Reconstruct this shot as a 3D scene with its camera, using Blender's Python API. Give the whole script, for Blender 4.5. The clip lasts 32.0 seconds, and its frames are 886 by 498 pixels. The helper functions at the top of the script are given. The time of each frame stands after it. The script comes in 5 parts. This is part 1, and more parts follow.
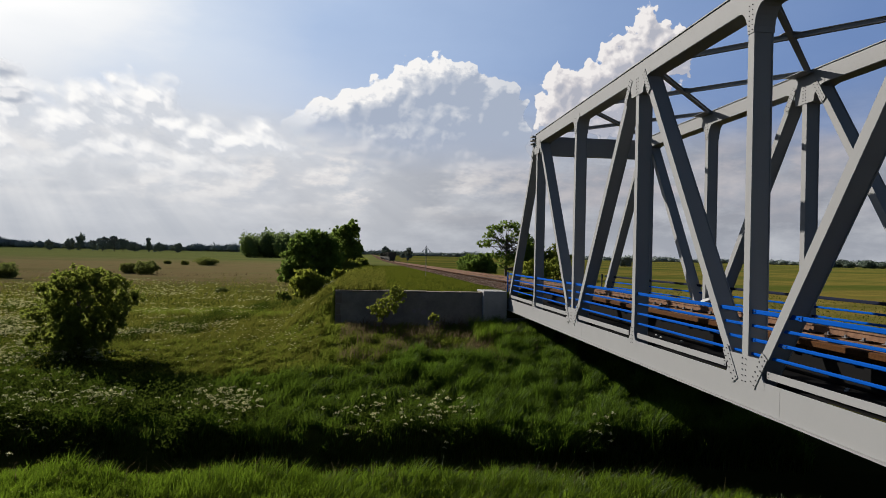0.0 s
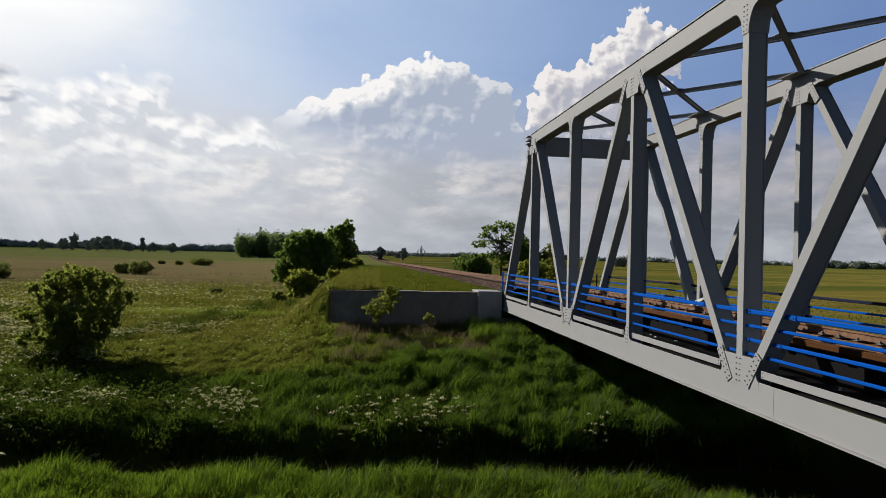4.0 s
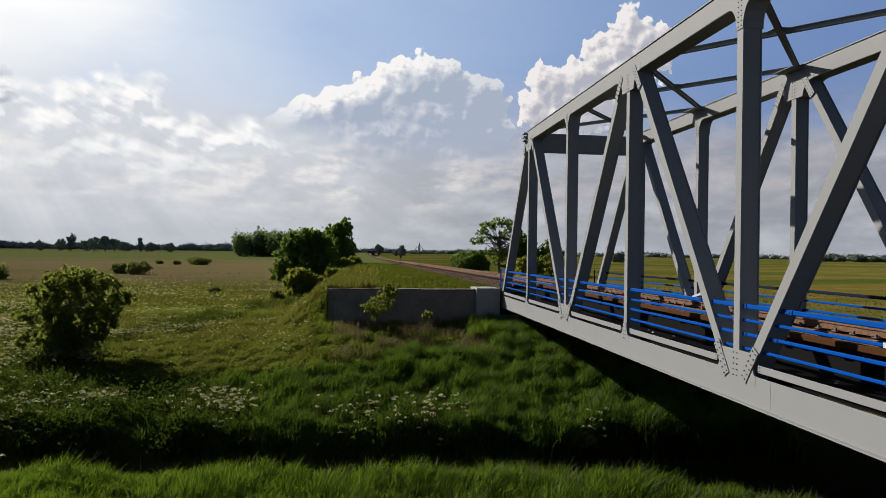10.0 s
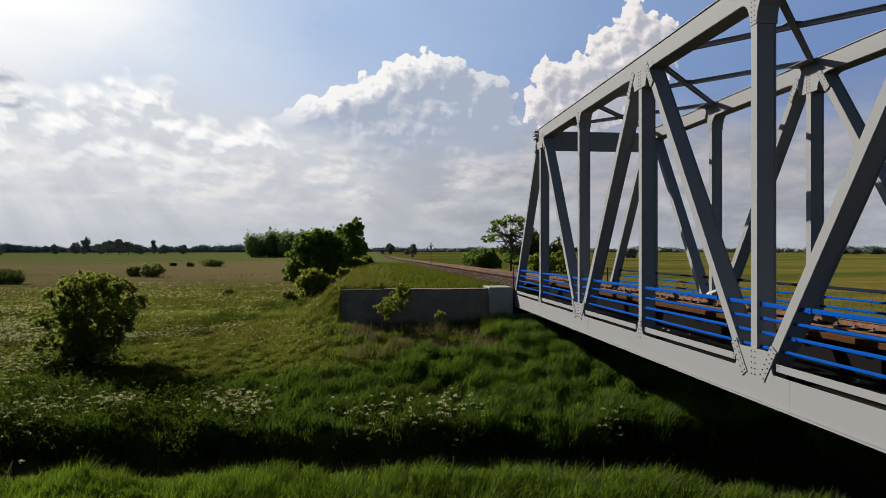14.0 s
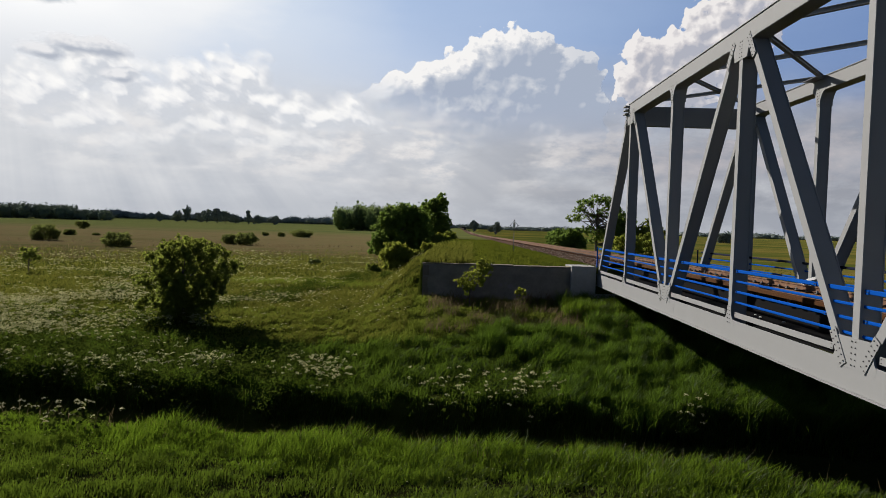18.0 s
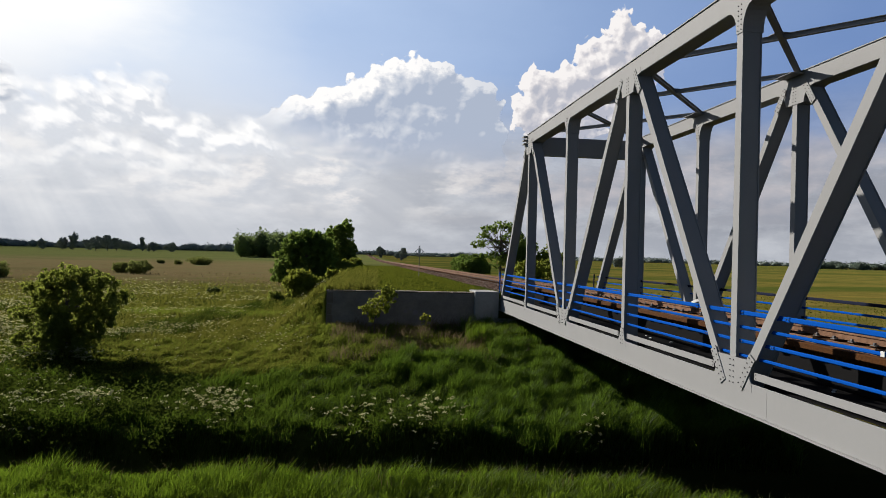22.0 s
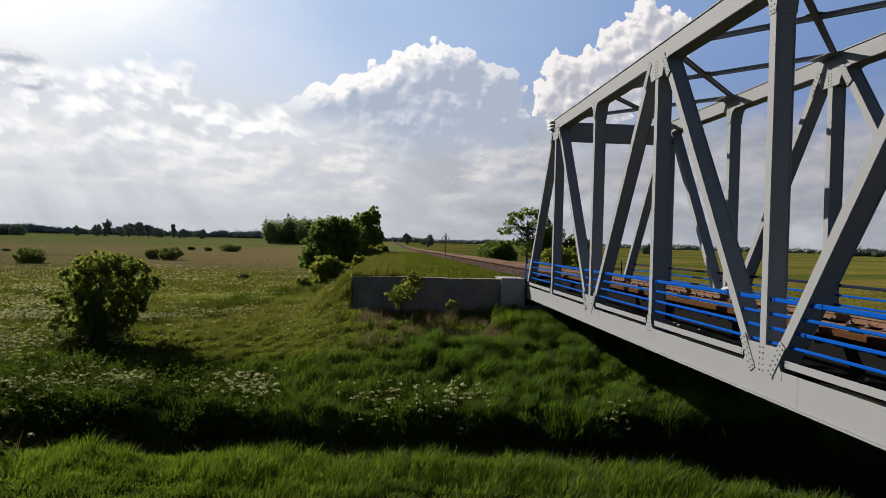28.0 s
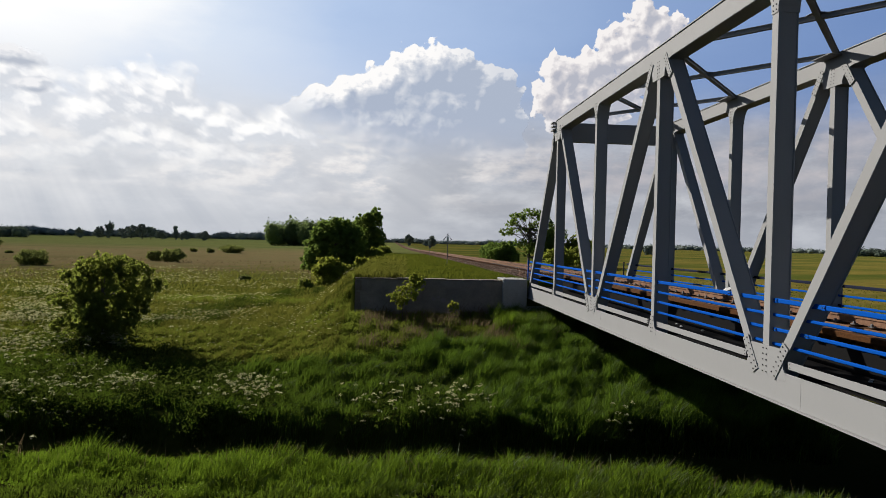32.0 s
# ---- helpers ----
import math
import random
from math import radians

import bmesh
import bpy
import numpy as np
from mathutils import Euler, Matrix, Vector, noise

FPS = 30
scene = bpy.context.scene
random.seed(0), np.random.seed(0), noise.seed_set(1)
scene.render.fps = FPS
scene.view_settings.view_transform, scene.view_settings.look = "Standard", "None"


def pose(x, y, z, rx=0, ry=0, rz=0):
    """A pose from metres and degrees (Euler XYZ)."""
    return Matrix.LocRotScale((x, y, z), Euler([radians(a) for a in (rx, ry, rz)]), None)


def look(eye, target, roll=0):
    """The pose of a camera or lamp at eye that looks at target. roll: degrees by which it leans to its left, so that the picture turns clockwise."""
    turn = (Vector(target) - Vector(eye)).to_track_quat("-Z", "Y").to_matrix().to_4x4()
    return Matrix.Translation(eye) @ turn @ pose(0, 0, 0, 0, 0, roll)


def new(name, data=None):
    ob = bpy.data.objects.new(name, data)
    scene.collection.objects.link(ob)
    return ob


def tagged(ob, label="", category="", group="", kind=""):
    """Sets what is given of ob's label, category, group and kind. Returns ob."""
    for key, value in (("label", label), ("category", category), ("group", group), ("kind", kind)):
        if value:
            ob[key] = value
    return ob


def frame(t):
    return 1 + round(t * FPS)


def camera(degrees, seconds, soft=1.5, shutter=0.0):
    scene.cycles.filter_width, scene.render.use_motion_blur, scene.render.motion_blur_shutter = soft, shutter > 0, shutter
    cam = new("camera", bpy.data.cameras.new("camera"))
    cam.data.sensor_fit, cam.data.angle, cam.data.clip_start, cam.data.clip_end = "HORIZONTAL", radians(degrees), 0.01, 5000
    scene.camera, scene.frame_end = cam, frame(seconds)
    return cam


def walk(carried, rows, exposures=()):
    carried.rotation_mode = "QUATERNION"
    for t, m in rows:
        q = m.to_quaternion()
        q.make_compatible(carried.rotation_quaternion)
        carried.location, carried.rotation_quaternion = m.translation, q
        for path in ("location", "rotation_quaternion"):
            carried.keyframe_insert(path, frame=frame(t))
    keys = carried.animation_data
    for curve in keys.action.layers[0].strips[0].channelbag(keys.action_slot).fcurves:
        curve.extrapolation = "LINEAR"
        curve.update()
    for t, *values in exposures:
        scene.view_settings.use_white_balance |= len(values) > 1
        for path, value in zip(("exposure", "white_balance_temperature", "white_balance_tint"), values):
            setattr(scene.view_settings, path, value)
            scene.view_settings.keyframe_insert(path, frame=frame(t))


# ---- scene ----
# seconds, place, yaw, pitch, lean of the hand-held camera
PATH = [
    (0, -0.00, -0.00, 6.00, -6.38, 0.42, 1.34), (0.5, -0.01, 0.02, 6.02, -6.53, 0.41, 1.21), (1, 0.01, 0.02, 6.02, -6.47, 0.47, 1.16),
    (1.5, 0.02, -0.01, 5.99, -6.67, 0.38, 1.29), (2, -0.01, -0.02, 6.00, -6.54, 0.27, 1.28), (2.5, 0.01, -0.01, 5.99, -6.54, 0.35, 1.34),
    (3, 0.01, 0.02, 6.00, -6.72, 0.32, 1.17), (3.5, 0.00, 0.02, 5.98, -6.81, 0.46, 1.42), (5.5, -0.00, -0.04, 5.98, -6.80, 0.45, 1.36),
    (6, 0.02, 0.00, 6.00, -6.93, 0.52, 1.39), (6.5, 0.02, -0.02, 6.00, -6.94, 0.57, 1.30), (7, 0.00, -0.01, 6.01, -6.93, 0.46, 1.30),
    (7.5, 0.01, -0.01, 6.03, -6.72, 0.49, 1.31), (8, -0.01, 0.03, 6.00, -7.01, 0.40, 1.29), (8.5, 0.02, -0.02, 6.00, -6.73, 0.49, 1.36),
    (9, 0.02, -0.02, 6.01, -6.86, 0.35, 1.38), (9.5, 0.01, 0.01, 6.02, -6.79, 0.42, 1.19), (10, 0.01, -0.03, 6.00, -6.97, 0.21, 0.85),
    (10.5, 0.03, -0.01, 6.00, -7.20, -0.56, -0.46), (11, 0.02, 0.01, 6.00, -7.02, -0.30, -0.24), (11.5, 0.01, -0.00, 6.00, -6.83, -0.19, -0.15),
    (12, -0.01, 0.03, 6.00, -6.68, -0.19, -0.08), (12.5, 0.00, -0.00, 6.01, -6.60, -0.13, -0.17), (13, 0.02, -0.00, 6.00, -6.52, 0.01, -0.21),
    (13.5, 0.01, 0.01, 6.01, -6.33, -0.06, -0.18), (14, -0.03, 0.01, 6.08, -6.02, 0.04, 0.02), (14.5, 0.02, 0.01, 6.00, -4.22, -0.01, 0.55),
    (16.5, 0.01, 0.01, 5.97, -5.28, -0.91, 0.44), (17, 0.02, 0.04, 5.98, -6.15, -0.48, 0.93), (17.5, 0.04, 0.11, 5.99, -2.14, -0.22, -0.15),
    (18, 0.07, 0.12, 5.97, 1.05, -1.99, 1.83), (18.5, 0.25, 0.12, 6.03, -6.82, -1.76, -1.29), (19, 0.18, 0.05, 5.95, -7.91, -2.70, -0.84),
    (19.5, 0.19, 0.08, 5.98, -7.91, -1.59, 0.17), (20, 0.16, 0.07, 6.02, -7.27, -0.13, 1.35), (20.5, 0.18, 0.07, 5.99, -7.11, 0.08, 1.46),
    (21, 0.18, 0.09, 6.00, -6.95, 0.15, 1.79), (21.5, 0.16, 0.11, 5.99, -6.92, 0.26, 1.67), (22, 0.16, 0.07, 5.99, -6.82, 0.46, 1.52),
    (22.5, 0.16, 0.06, 6.01, -6.55, 0.55, 1.61), (23, 0.16, 0.08, 6.01, -6.43, 0.49, 1.45), (23.5, 0.16, 0.10, 6.00, -6.02, -1.31, 0.32),
    (24, 0.18, 0.12, 5.98, -5.28, -1.01, 1.20), (24.5, 0.19, 0.10, 5.97, -5.16, -0.87, 1.22), (25, 0.18, 0.11, 5.98, -5.16, -0.77, 1.36),
    (25.5, 0.18, 0.08, 5.99, -5.12, -0.55, 1.36), (27.5, 0.19, 0.10, 5.98, -4.39, -0.56, 1.57), (28, 0.19, 0.08, 5.97, -4.60, -0.71, 1.54),
    (28.5, 0.20, 0.11, 6.00, -4.60, -0.86, 1.28), (29, 0.19, 0.13, 5.99, -4.58, -0.72, 1.36), (29.5, 0.20, 0.10, 5.99, -4.50, -0.56, 1.45),
    (30, 0.21, 0.08, 5.97, -4.37, -0.48, 1.50), (30.5, 0.18, 0.11, 5.99, -4.40, -0.56, 1.43), (31, 0.21, 0.11, 5.98, -4.49, -0.68, 1.48),
    (31.5, 0.20, 0.10, 5.99, -4.54, -0.73, 1.38), (32, 0.20, 0.11, 5.98, -4.42, -0.63, 1.40),
]


def held(x, y, z, yaw, pitch, lean):
    return pose(x, y, z, 90 + pitch, 0, yaw) @ pose(0, 0, 0, 0, 0, lean)


cam = camera(66.61, 32.0, 0.7)
walk(cam, [(t, held(*p)) for t, *p in PATH], exposures=((0, 0.56), (13, 0.56), (18, 0.54), (19, 0.70), (20.5, 0.76), (22, 0.68), (32, 0.65)))

# ---- world and sun ----
SUN_AZ, SUN_EL = 47.0, 31.0     # degrees west of the bridge's axis, and above the horizon
sun_to = Vector((-math.sin(radians(SUN_AZ)) * math.cos(radians(SUN_EL)), math.cos(radians(SUN_AZ)) * math.cos(radians(SUN_EL)), math.sin(radians(SUN_EL))))
world = bpy.data.worlds.new("sky")
scene.world = world
world.use_nodes = True
wn, wl = world.node_tree.nodes, world.node_tree.links
sky = wn.new("ShaderNodeTexSky")
sky.sky_type = "NISHITA"
sky.sun_disc = False
sky.sun_elevation, sky.sun_rotation = radians(SUN_EL), radians(-SUN_AZ)
sky.air_density, sky.dust_density, sky.ozone_density = 0.40, 0.10, 1.2
wn["Background"].inputs["Strength"].default_value = 0.05
wl.new(sky.outputs[0], wn["Background"].inputs["Color"])
sun = new("sun", bpy.data.lights.new("sun", "SUN"))
sun.data.energy, sun.data.angle, sun.data.color = 4.8, radians(0.6), (1.0, 0.945, 0.87)
sun.matrix_basis = look(sun_to * 100, (0, 0, 0))


# ---- material helpers ----
class Nodes:
    """A small writer of node trees."""

    def __init__(self, name):
        self.mat = bpy.data.materials.new(name)
        self.mat.use_nodes = True
        self.n, self.l = self.mat.node_tree.nodes, self.mat.node_tree.links
        self.n.clear()
        self.out = self.n.new("ShaderNodeOutputMaterial")

    def put(self, socket, value):
        if hasattr(value, "is_linked"):
            self.l.new(value, socket)
        elif isinstance(value, (tuple, list)) and len(value) == 3 and socket.type == "RGBA":
            socket.default_value = (*value, 1)
        else:
            socket.default_value = value

    def math(self, op, a, b=0.0, c=0.0, clamp=False):
        m = self.n.new("ShaderNodeMath")
        m.operation, m.use_clamp = op, clamp
        for s, v in zip(m.inputs, (a, b, c)):
            self.put(s, v)
        return m.outputs[0]

    def noise(self, scale, detail=4.0, rough=0.55, vector=None, dims="3D"):
        t = self.n.new("ShaderNodeTexNoise")
        t.noise_dimensions = dims
        self.put(t.inputs["Scale"], scale), self.put(t.inputs["Detail"], detail), self.put(t.inputs["Roughness"], rough)
        if vector is not None:
            self.l.new(vector, t.inputs["Vector"])
        return t.outputs["Fac"]

    def ramp(self, fac, stops):
        r = self.n.new("ShaderNodeValToRGB")
        e = r.color_ramp.elements
        while len(e) < len(stops):
            e.new(0.5)
        for k, (p, c) in zip(e, stops):
            k.position, k.color = p, (*c, 1)
        self.l.new(fac, r.inputs[0])
        return r.outputs[0]

    def mix(self, fac, a, b, blend="MIX"):
        m = self.n.new("ShaderNodeMix")
        m.data_type, m.blend_type = "RGBA", blend
        self.put(m.inputs["Factor"], fac), self.put(m.inputs["A"], a), self.put(m.inputs["B"], b)
        for s, v in ((m.inputs[6], a), (m.inputs[7], b)):
            self.put(s, v)
        return m.outputs[2]

    def coord(self, kind="Object"):
        return self.n.new("ShaderNodeTexCoord").outputs[kind]

    def where(self):
        return self.n.new("ShaderNodeNewGeometry").outputs["Position"]

    def island(self):
        return self.n.new("ShaderNodeNewGeometry").outputs["Random Per Island"]

    def each(self):
        return self.n.new("ShaderNodeObjectInfo").outputs["Random"]

    def bump(self, height, strength, distance=0.01):
        b = self.n.new("ShaderNodeBump")
        b.inputs["Strength"].default_value, b.inputs["Distance"].default_value = strength, distance
        self.l.new(height, b.inputs["Height"])
        return b.outputs[0]

    def surface(self, color, rough=0.6, metal=0.0, normal=None, spec=0.5):
        p = self.n.new("ShaderNodeBsdfPrincipled")
        self.put(p.inputs["Base Color"], color), self.put(p.inputs["Roughness"], rough), self.put(p.inputs["Metallic"], metal)
        p.inputs["Specular IOR Level"].default_value = spec
        if normal is not None:
            self.l.new(normal, p.inputs["Normal"])
        self.l.new(p.outputs[0], self.out.inputs[0])
        return self.mat

    def matte(self, color, normal=None):
        d = self.n.new("ShaderNodeBsdfDiffuse")
        self.put(d.inputs[0], color)
        d.inputs["Roughness"].default_value = 0.6
        if normal is not None:
            self.l.new(normal, d.inputs["Normal"])
        self.l.new(d.outputs[0], self.out.inputs[0])
        return self.mat

    def leafy(self, color, through_color, share=0.45, gloss=0.06):
        d, t, g = self.n.new("ShaderNodeBsdfDiffuse"), self.n.new("ShaderNodeBsdfTranslucent"), self.n.new("ShaderNodeBsdfGlossy")
        self.put(d.inputs[0], color), self.put(t.inputs[0], through_color)
        g.inputs["Roughness"].default_value = 0.45
        m, m2 = self.n.new("ShaderNodeMixShader"), self.n.new("ShaderNodeMixShader")
        m.inputs[0].default_value, m2.inputs[0].default_value = share, gloss
        self.l.new(d.outputs[0], m.inputs[1]), self.l.new(t.outputs[0], m.inputs[2])
        self.l.new(m.outputs[0], m2.inputs[1]), self.l.new(g.outputs[0], m2.inputs[2])
        self.l.new(m2.outputs[0], self.out.inputs[0])
        return self.mat


# ---- materials ----
def paint_material(name, base, dirt, amount=0.35, gloss=0.5):
    k = Nodes(name)
    p = k.where()
    n1, n2 = k.noise(0.9, 5, 0.6, p), k.noise(14, 4, 0.6, p)
    f = k.math("MULTIPLY", k.math("MULTIPLY_ADD", n2, 0.5, k.math("MULTIPLY", n1, 0.9)), amount)
    return k.surface(k.mix(f, base, dirt), k.math("MULTIPLY_ADD", n1, 0.25, 0.50), 0, k.bump(n2, 0.08), gloss)


GREY_PAINT = paint_material("grey_paint", (0.240, 0.241, 0.239), (0.182, 0.182, 0.179), 0.35, 0.12)
# Near black: the shade inside the girders and deck put into the colour.
SHADED_STEEL = paint_material("shaded_steel_paint", (0.008, 0.008, 0.0085), (0.006, 0.0055, 0.005), 0.35, 0.03)
BOLT_PAINT = paint_material("bolt_paint", (0.042, 0.041, 0.040), (0.030, 0.028, 0.026))
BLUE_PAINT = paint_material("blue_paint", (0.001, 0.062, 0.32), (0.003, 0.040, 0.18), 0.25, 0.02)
# Darkened copy of the blue: shade on the far railing put into its colour.
SHADED_BLUE = paint_material("shaded_blue_paint", (0.003, 0.009, 0.036), (0.004, 0.005, 0.010), 0.9, 0.1)


def steel_rail_material():
    k = Nodes("rail_steel")
    n = k.noise(5, 5, 0.6, k.where())
    return k.surface(k.ramp(n, [(0.3, (0.085, 0.045, 0.027)), (0.7, (0.19, 0.105, 0.062))]), 0.85, 0.0, None, 0.15)


def timber_material():
    k = Nodes("sleeper_timber")
    p = k.where()
    mp = k.n.new("ShaderNodeMapping")
    mp.inputs["Scale"].default_value = (1.5, 14, 14)
    k.l.new(p, mp.inputs[0])
    n = k.noise(1.6, 6, 0.65, mp.outputs[0])
    c = k.ramp(n, [(0.3, (0.020, 0.009, 0.003)), (0.55, (0.078, 0.031, 0.008)), (0.8, (0.140, 0.058, 0.015))])
    c = k.mix(k.math("MULTIPLY", k.each(), 0.6), c, (0.052, 0.021, 0.006))
    return k.surface(c, 0.9, 0, k.bump(n, 0.5, 0.02), 0.1)


def concrete_material(name, a, b):
    k = Nodes(name)
    p = k.where()
    n1, n2 = k.noise(0.9, 6, 0.7, p), k.noise(9, 5, 0.6, p)
    c = k.mix(k.math("MULTIPLY_ADD", n1, 2.6, -0.8, clamp=True), a, b)
    c = k.mix(k.math("MULTIPLY", n2, 0.35), c, tuple(v * 0.45 for v in a))
    return k.surface(c, 0.9, 0, k.bump(n2, 0.4, 0.02), 0.15)


def ballast_material():
    k = Nodes("ballast")
    p = k.where()
    v = k.n.new("ShaderNodeTexVoronoi")
    v.inputs["Scale"].default_value = 14
    k.l.new(p, v.inputs["Vector"])
    c = k.ramp(k.noise(6, 4, 0.6, p), [(0.3, (0.075, 0.047, 0.034)), (0.7, (0.190, 0.125, 0.096))])
    return k.matte(c, k.bump(v.outputs["Distance"], 0.8, 0.05))


def ground_material():
    k = Nodes("meadow_ground")
    p = k.where()
    wide = k.n.new("ShaderNodeMapping")
    wide.inputs["Scale"].default_value = (0.006, 0.022, 1)
    k.l.new(p, wide.inputs[0])
    big, mid, fine = k.noise(1.0, 5, 0.6, wide.outputs[0]), k.noise(0.16, 5, 0.62, p), k.noise(2.6, 6, 0.7, p)
    sep = k.n.new("ShaderNodeSeparateXYZ")
    k.l.new(p, sep.inputs[0])
    y = sep.outputs[1]
    green = k.ramp(mid, [(0.30, (0.040, 0.060, 0.008)), (0.55, (0.080, 0.098, 0.014)), (0.75, (0.125, 0.120, 0.024))])
    # dry and far are lightened and blued: distance haze included in the colour
    dry = k.ramp(mid, [(0.3, (0.270, 0.235, 0.105)), (0.55, (0.400, 0.270, 0.145)), (0.75, (0.305, 0.275, 0.115))])
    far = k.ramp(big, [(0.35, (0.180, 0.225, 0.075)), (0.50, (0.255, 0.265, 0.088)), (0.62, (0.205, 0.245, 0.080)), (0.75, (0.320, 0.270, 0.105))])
    edge = k.math("MULTIPLY_ADD", mid, 60.0, k.math("MULTIPLY_ADD", big, 60.0, y))
    heath = k.math("MULTIPLY", k.math("DIVIDE", k.math("SUBTRACT", edge, 135.0), 40.0, clamp=True), k.math("DIVIDE", k.math("SUBTRACT", 390.0, edge), 90.0, clamp=True))
    heath = k.math("MULTIPLY", heath, k.math("DIVIDE", k.math("SUBTRACT", 2.0, sep.outputs[0]), 14.0, clamp=True))
    heath = k.math("MULTIPLY", heath, k.ramp(big, [(0.28, (0.25, 0.25, 0.25)), (0.46, (1, 1, 1))]))
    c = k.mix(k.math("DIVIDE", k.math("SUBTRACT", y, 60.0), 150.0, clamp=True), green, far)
    c = k.mix(k.math("MULTIPLY", heath, 0.72), c, dry)
    east = k.math("DIVIDE", k.math("SUBTRACT", sep.outputs[0], 14.0), 8.0, clamp=True)
    c = k.mix(k.math("MULTIPLY", east, 0.92), c, k.ramp(big, [(0.28, (0.072, 0.096, 0.020)), (0.44, (0.108, 0.128, 0.024)), (0.52, (0.260, 0.196, 0.045)), (0.58, (0.095, 0.118, 0.022)), (0.72, (0.150, 0.142, 0.030))]))
    ochre = k.math("MULTIPLY", k.math("DIVIDE", k.math("SUBTRACT", k.math("MULTIPLY_ADD", mid, 90.0, 75.0), y), 50.0, clamp=True), k.math("MULTIPLY_ADD", big, 2.2, -0.6, clamp=True))
    c = k.mix(k.math("MULTIPLY", k.math("MULTIPLY", ochre, east), 0.7), c, (0.230, 0.168, 0.050))
    c = k.mix(k.math("MULTIPLY", k.math("MULTIPLY", fine, mid), 1.2, clamp=True), c, (0.014, 0.019, 0.004))
    # Blackened below y 24: ditch shade painted in, and less bounce onto the bridge.
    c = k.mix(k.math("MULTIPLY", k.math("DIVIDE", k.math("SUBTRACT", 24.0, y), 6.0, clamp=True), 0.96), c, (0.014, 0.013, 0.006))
    return k.matte(c, k.bump(fine, 0.25, 0.2))


def soil_material():
    k = Nodes("wet_bank_soil")
    n = k.noise(3, 5, 0.6, k.where())
    return k.surface(k.ramp(n, [(0.3, (0.02, 0.014, 0.009)), (0.7, (0.05, 0.035, 0.022))]), 0.8, 0, k.bump(n, 0.6, 0.1))


def water_material():
    k = Nodes("ditch_water")
    n = k.noise(3.0, 3, 0.5, k.where())
    return k.surface((0.006, 0.008, 0.006), 0.55, 0, k.bump(n, 0.15, 0.02), 0.04)


def blade_material(name, dark, light, tip, share=0.5, tone=0.62, gloss=0.0, vary=1.0):
    k = Nodes(name)
    dark, light, tip = (tuple(v * tone for v in c) for c in (dark, light, tip))
    r = k.island()
    patch = k.noise(0.35, 3, 0.6, k.where())
    c = k.mix(k.math("POWER", r, vary), dark, light)
    c = k.mix(k.math("MULTIPLY", patch, 0.55 if vary == 1 else 0.30), c, tip)
    if vary < 1.6:
        broad = k.math("MULTIPLY_ADD", k.noise(0.10, 4, 0.6, k.where()), 2.4, -0.85, clamp=True)
        c = k.mix(k.math("MULTIPLY", broad, 0.5), c, tuple(v * w for v, w in zip(light, (0.42, 0.60, 0.5))))
    return k.leafy(c, k.mix(0.5, c, tuple(min(1, v * 2.1) for v in light)), share, gloss)


def bark_material():
    k = Nodes("bark")
    n = k.noise(9, 6, 0.7, k.where())
    return k.surface(k.ramp(n, [(0.3, (0.045, 0.035, 0.026)), (0.7, (0.13, 0.105, 0.08))]), 0.95, 0, k.bump(n, 0.6, 0.03))


RAIL, TIMBER, BALLAST, GROUND, SOIL, WATER, BARK = (steel_rail_material(), timber_material(), ballast_material(), ground_material(), soil_material(), water_material(), bark_material())
OLD_WALL = concrete_material("old_wall_concrete", (0.275, 0.240, 0.200), (0.150, 0.130, 0.106))
COPING = concrete_material("coping_concrete", (0.22, 0.185, 0.14), (0.12, 0.10, 0.075))
NEW_CONCRETE = concrete_material("abutment_concrete", (0.35, 0.342, 0.325), (0.25, 0.244, 0.228))
GRASS_NEAR = blade_material("bank_grass", (0.024, 0.048, 0.004), (0.182, 0.286, 0.020), (0.120, 0.140, 0.018), 0.55, 0.50, 0.010, 2.0)
GRASS_LAWN = blade_material("lawn_grass", (0.026, 0.054, 0.005), (0.160, 0.235, 0.022), (0.110, 0.135, 0.018), 0.55, 0.42, 0.008, 2.0)
GRASS_BANK = blade_material("slope_grass", (0.020, 0.043, 0.005), (0.112, 0.180, 0.017), (0.076, 0.084, 0.015), 0.55, 0.49, 0.006, 2.0)
GRASS_TALL = blade_material("tall_grass", (0.018, 0.045, 0.004), (0.118, 0.198, 0.018), (0.082, 0.090, 0.014), 0.55, 0.54, 0.008, 2.0)
GRASS_MEADOW = blade_material("meadow_grass", (0.038, 0.060, 0.008), (0.140, 0.140, 0.024), (0.18, 0.150, 0.040), 0.5, 0.72, 0.0, 1.4)
GRASS_SLOPE = blade_material("upper_slope_grass", (0.055, 0.085, 0.010), (0.150, 0.180, 0.024), (0.165, 0.165, 0.035), 0.55, 0.76, 0.0, 1.4)
GRASS_DRY = blade_material("dry_grass", (0.095, 0.074, 0.040), (0.20, 0.150, 0.085), (0.15, 0.125, 0.04), 0.4)
GRASS_EAST = blade_material("field_grass", (0.070, 0.090, 0.010), (0.150, 0.155, 0.020), (0.18, 0.16, 0.025), 0.5, 0.66)
GRASS_TOP = blade_material("embankment_grass", (0.045, 0.070, 0.007), (0.150, 0.168, 0.020), (0.18, 0.150, 0.034), 0.5, 0.52, 0.0, 1.5)
LEAF_BUSH = blade_material("bush_leaves", (0.050, 0.080, 0.014), (0.170, 0.195, 0.034), (0.19, 0.170, 0.040), 0.55, 0.95)
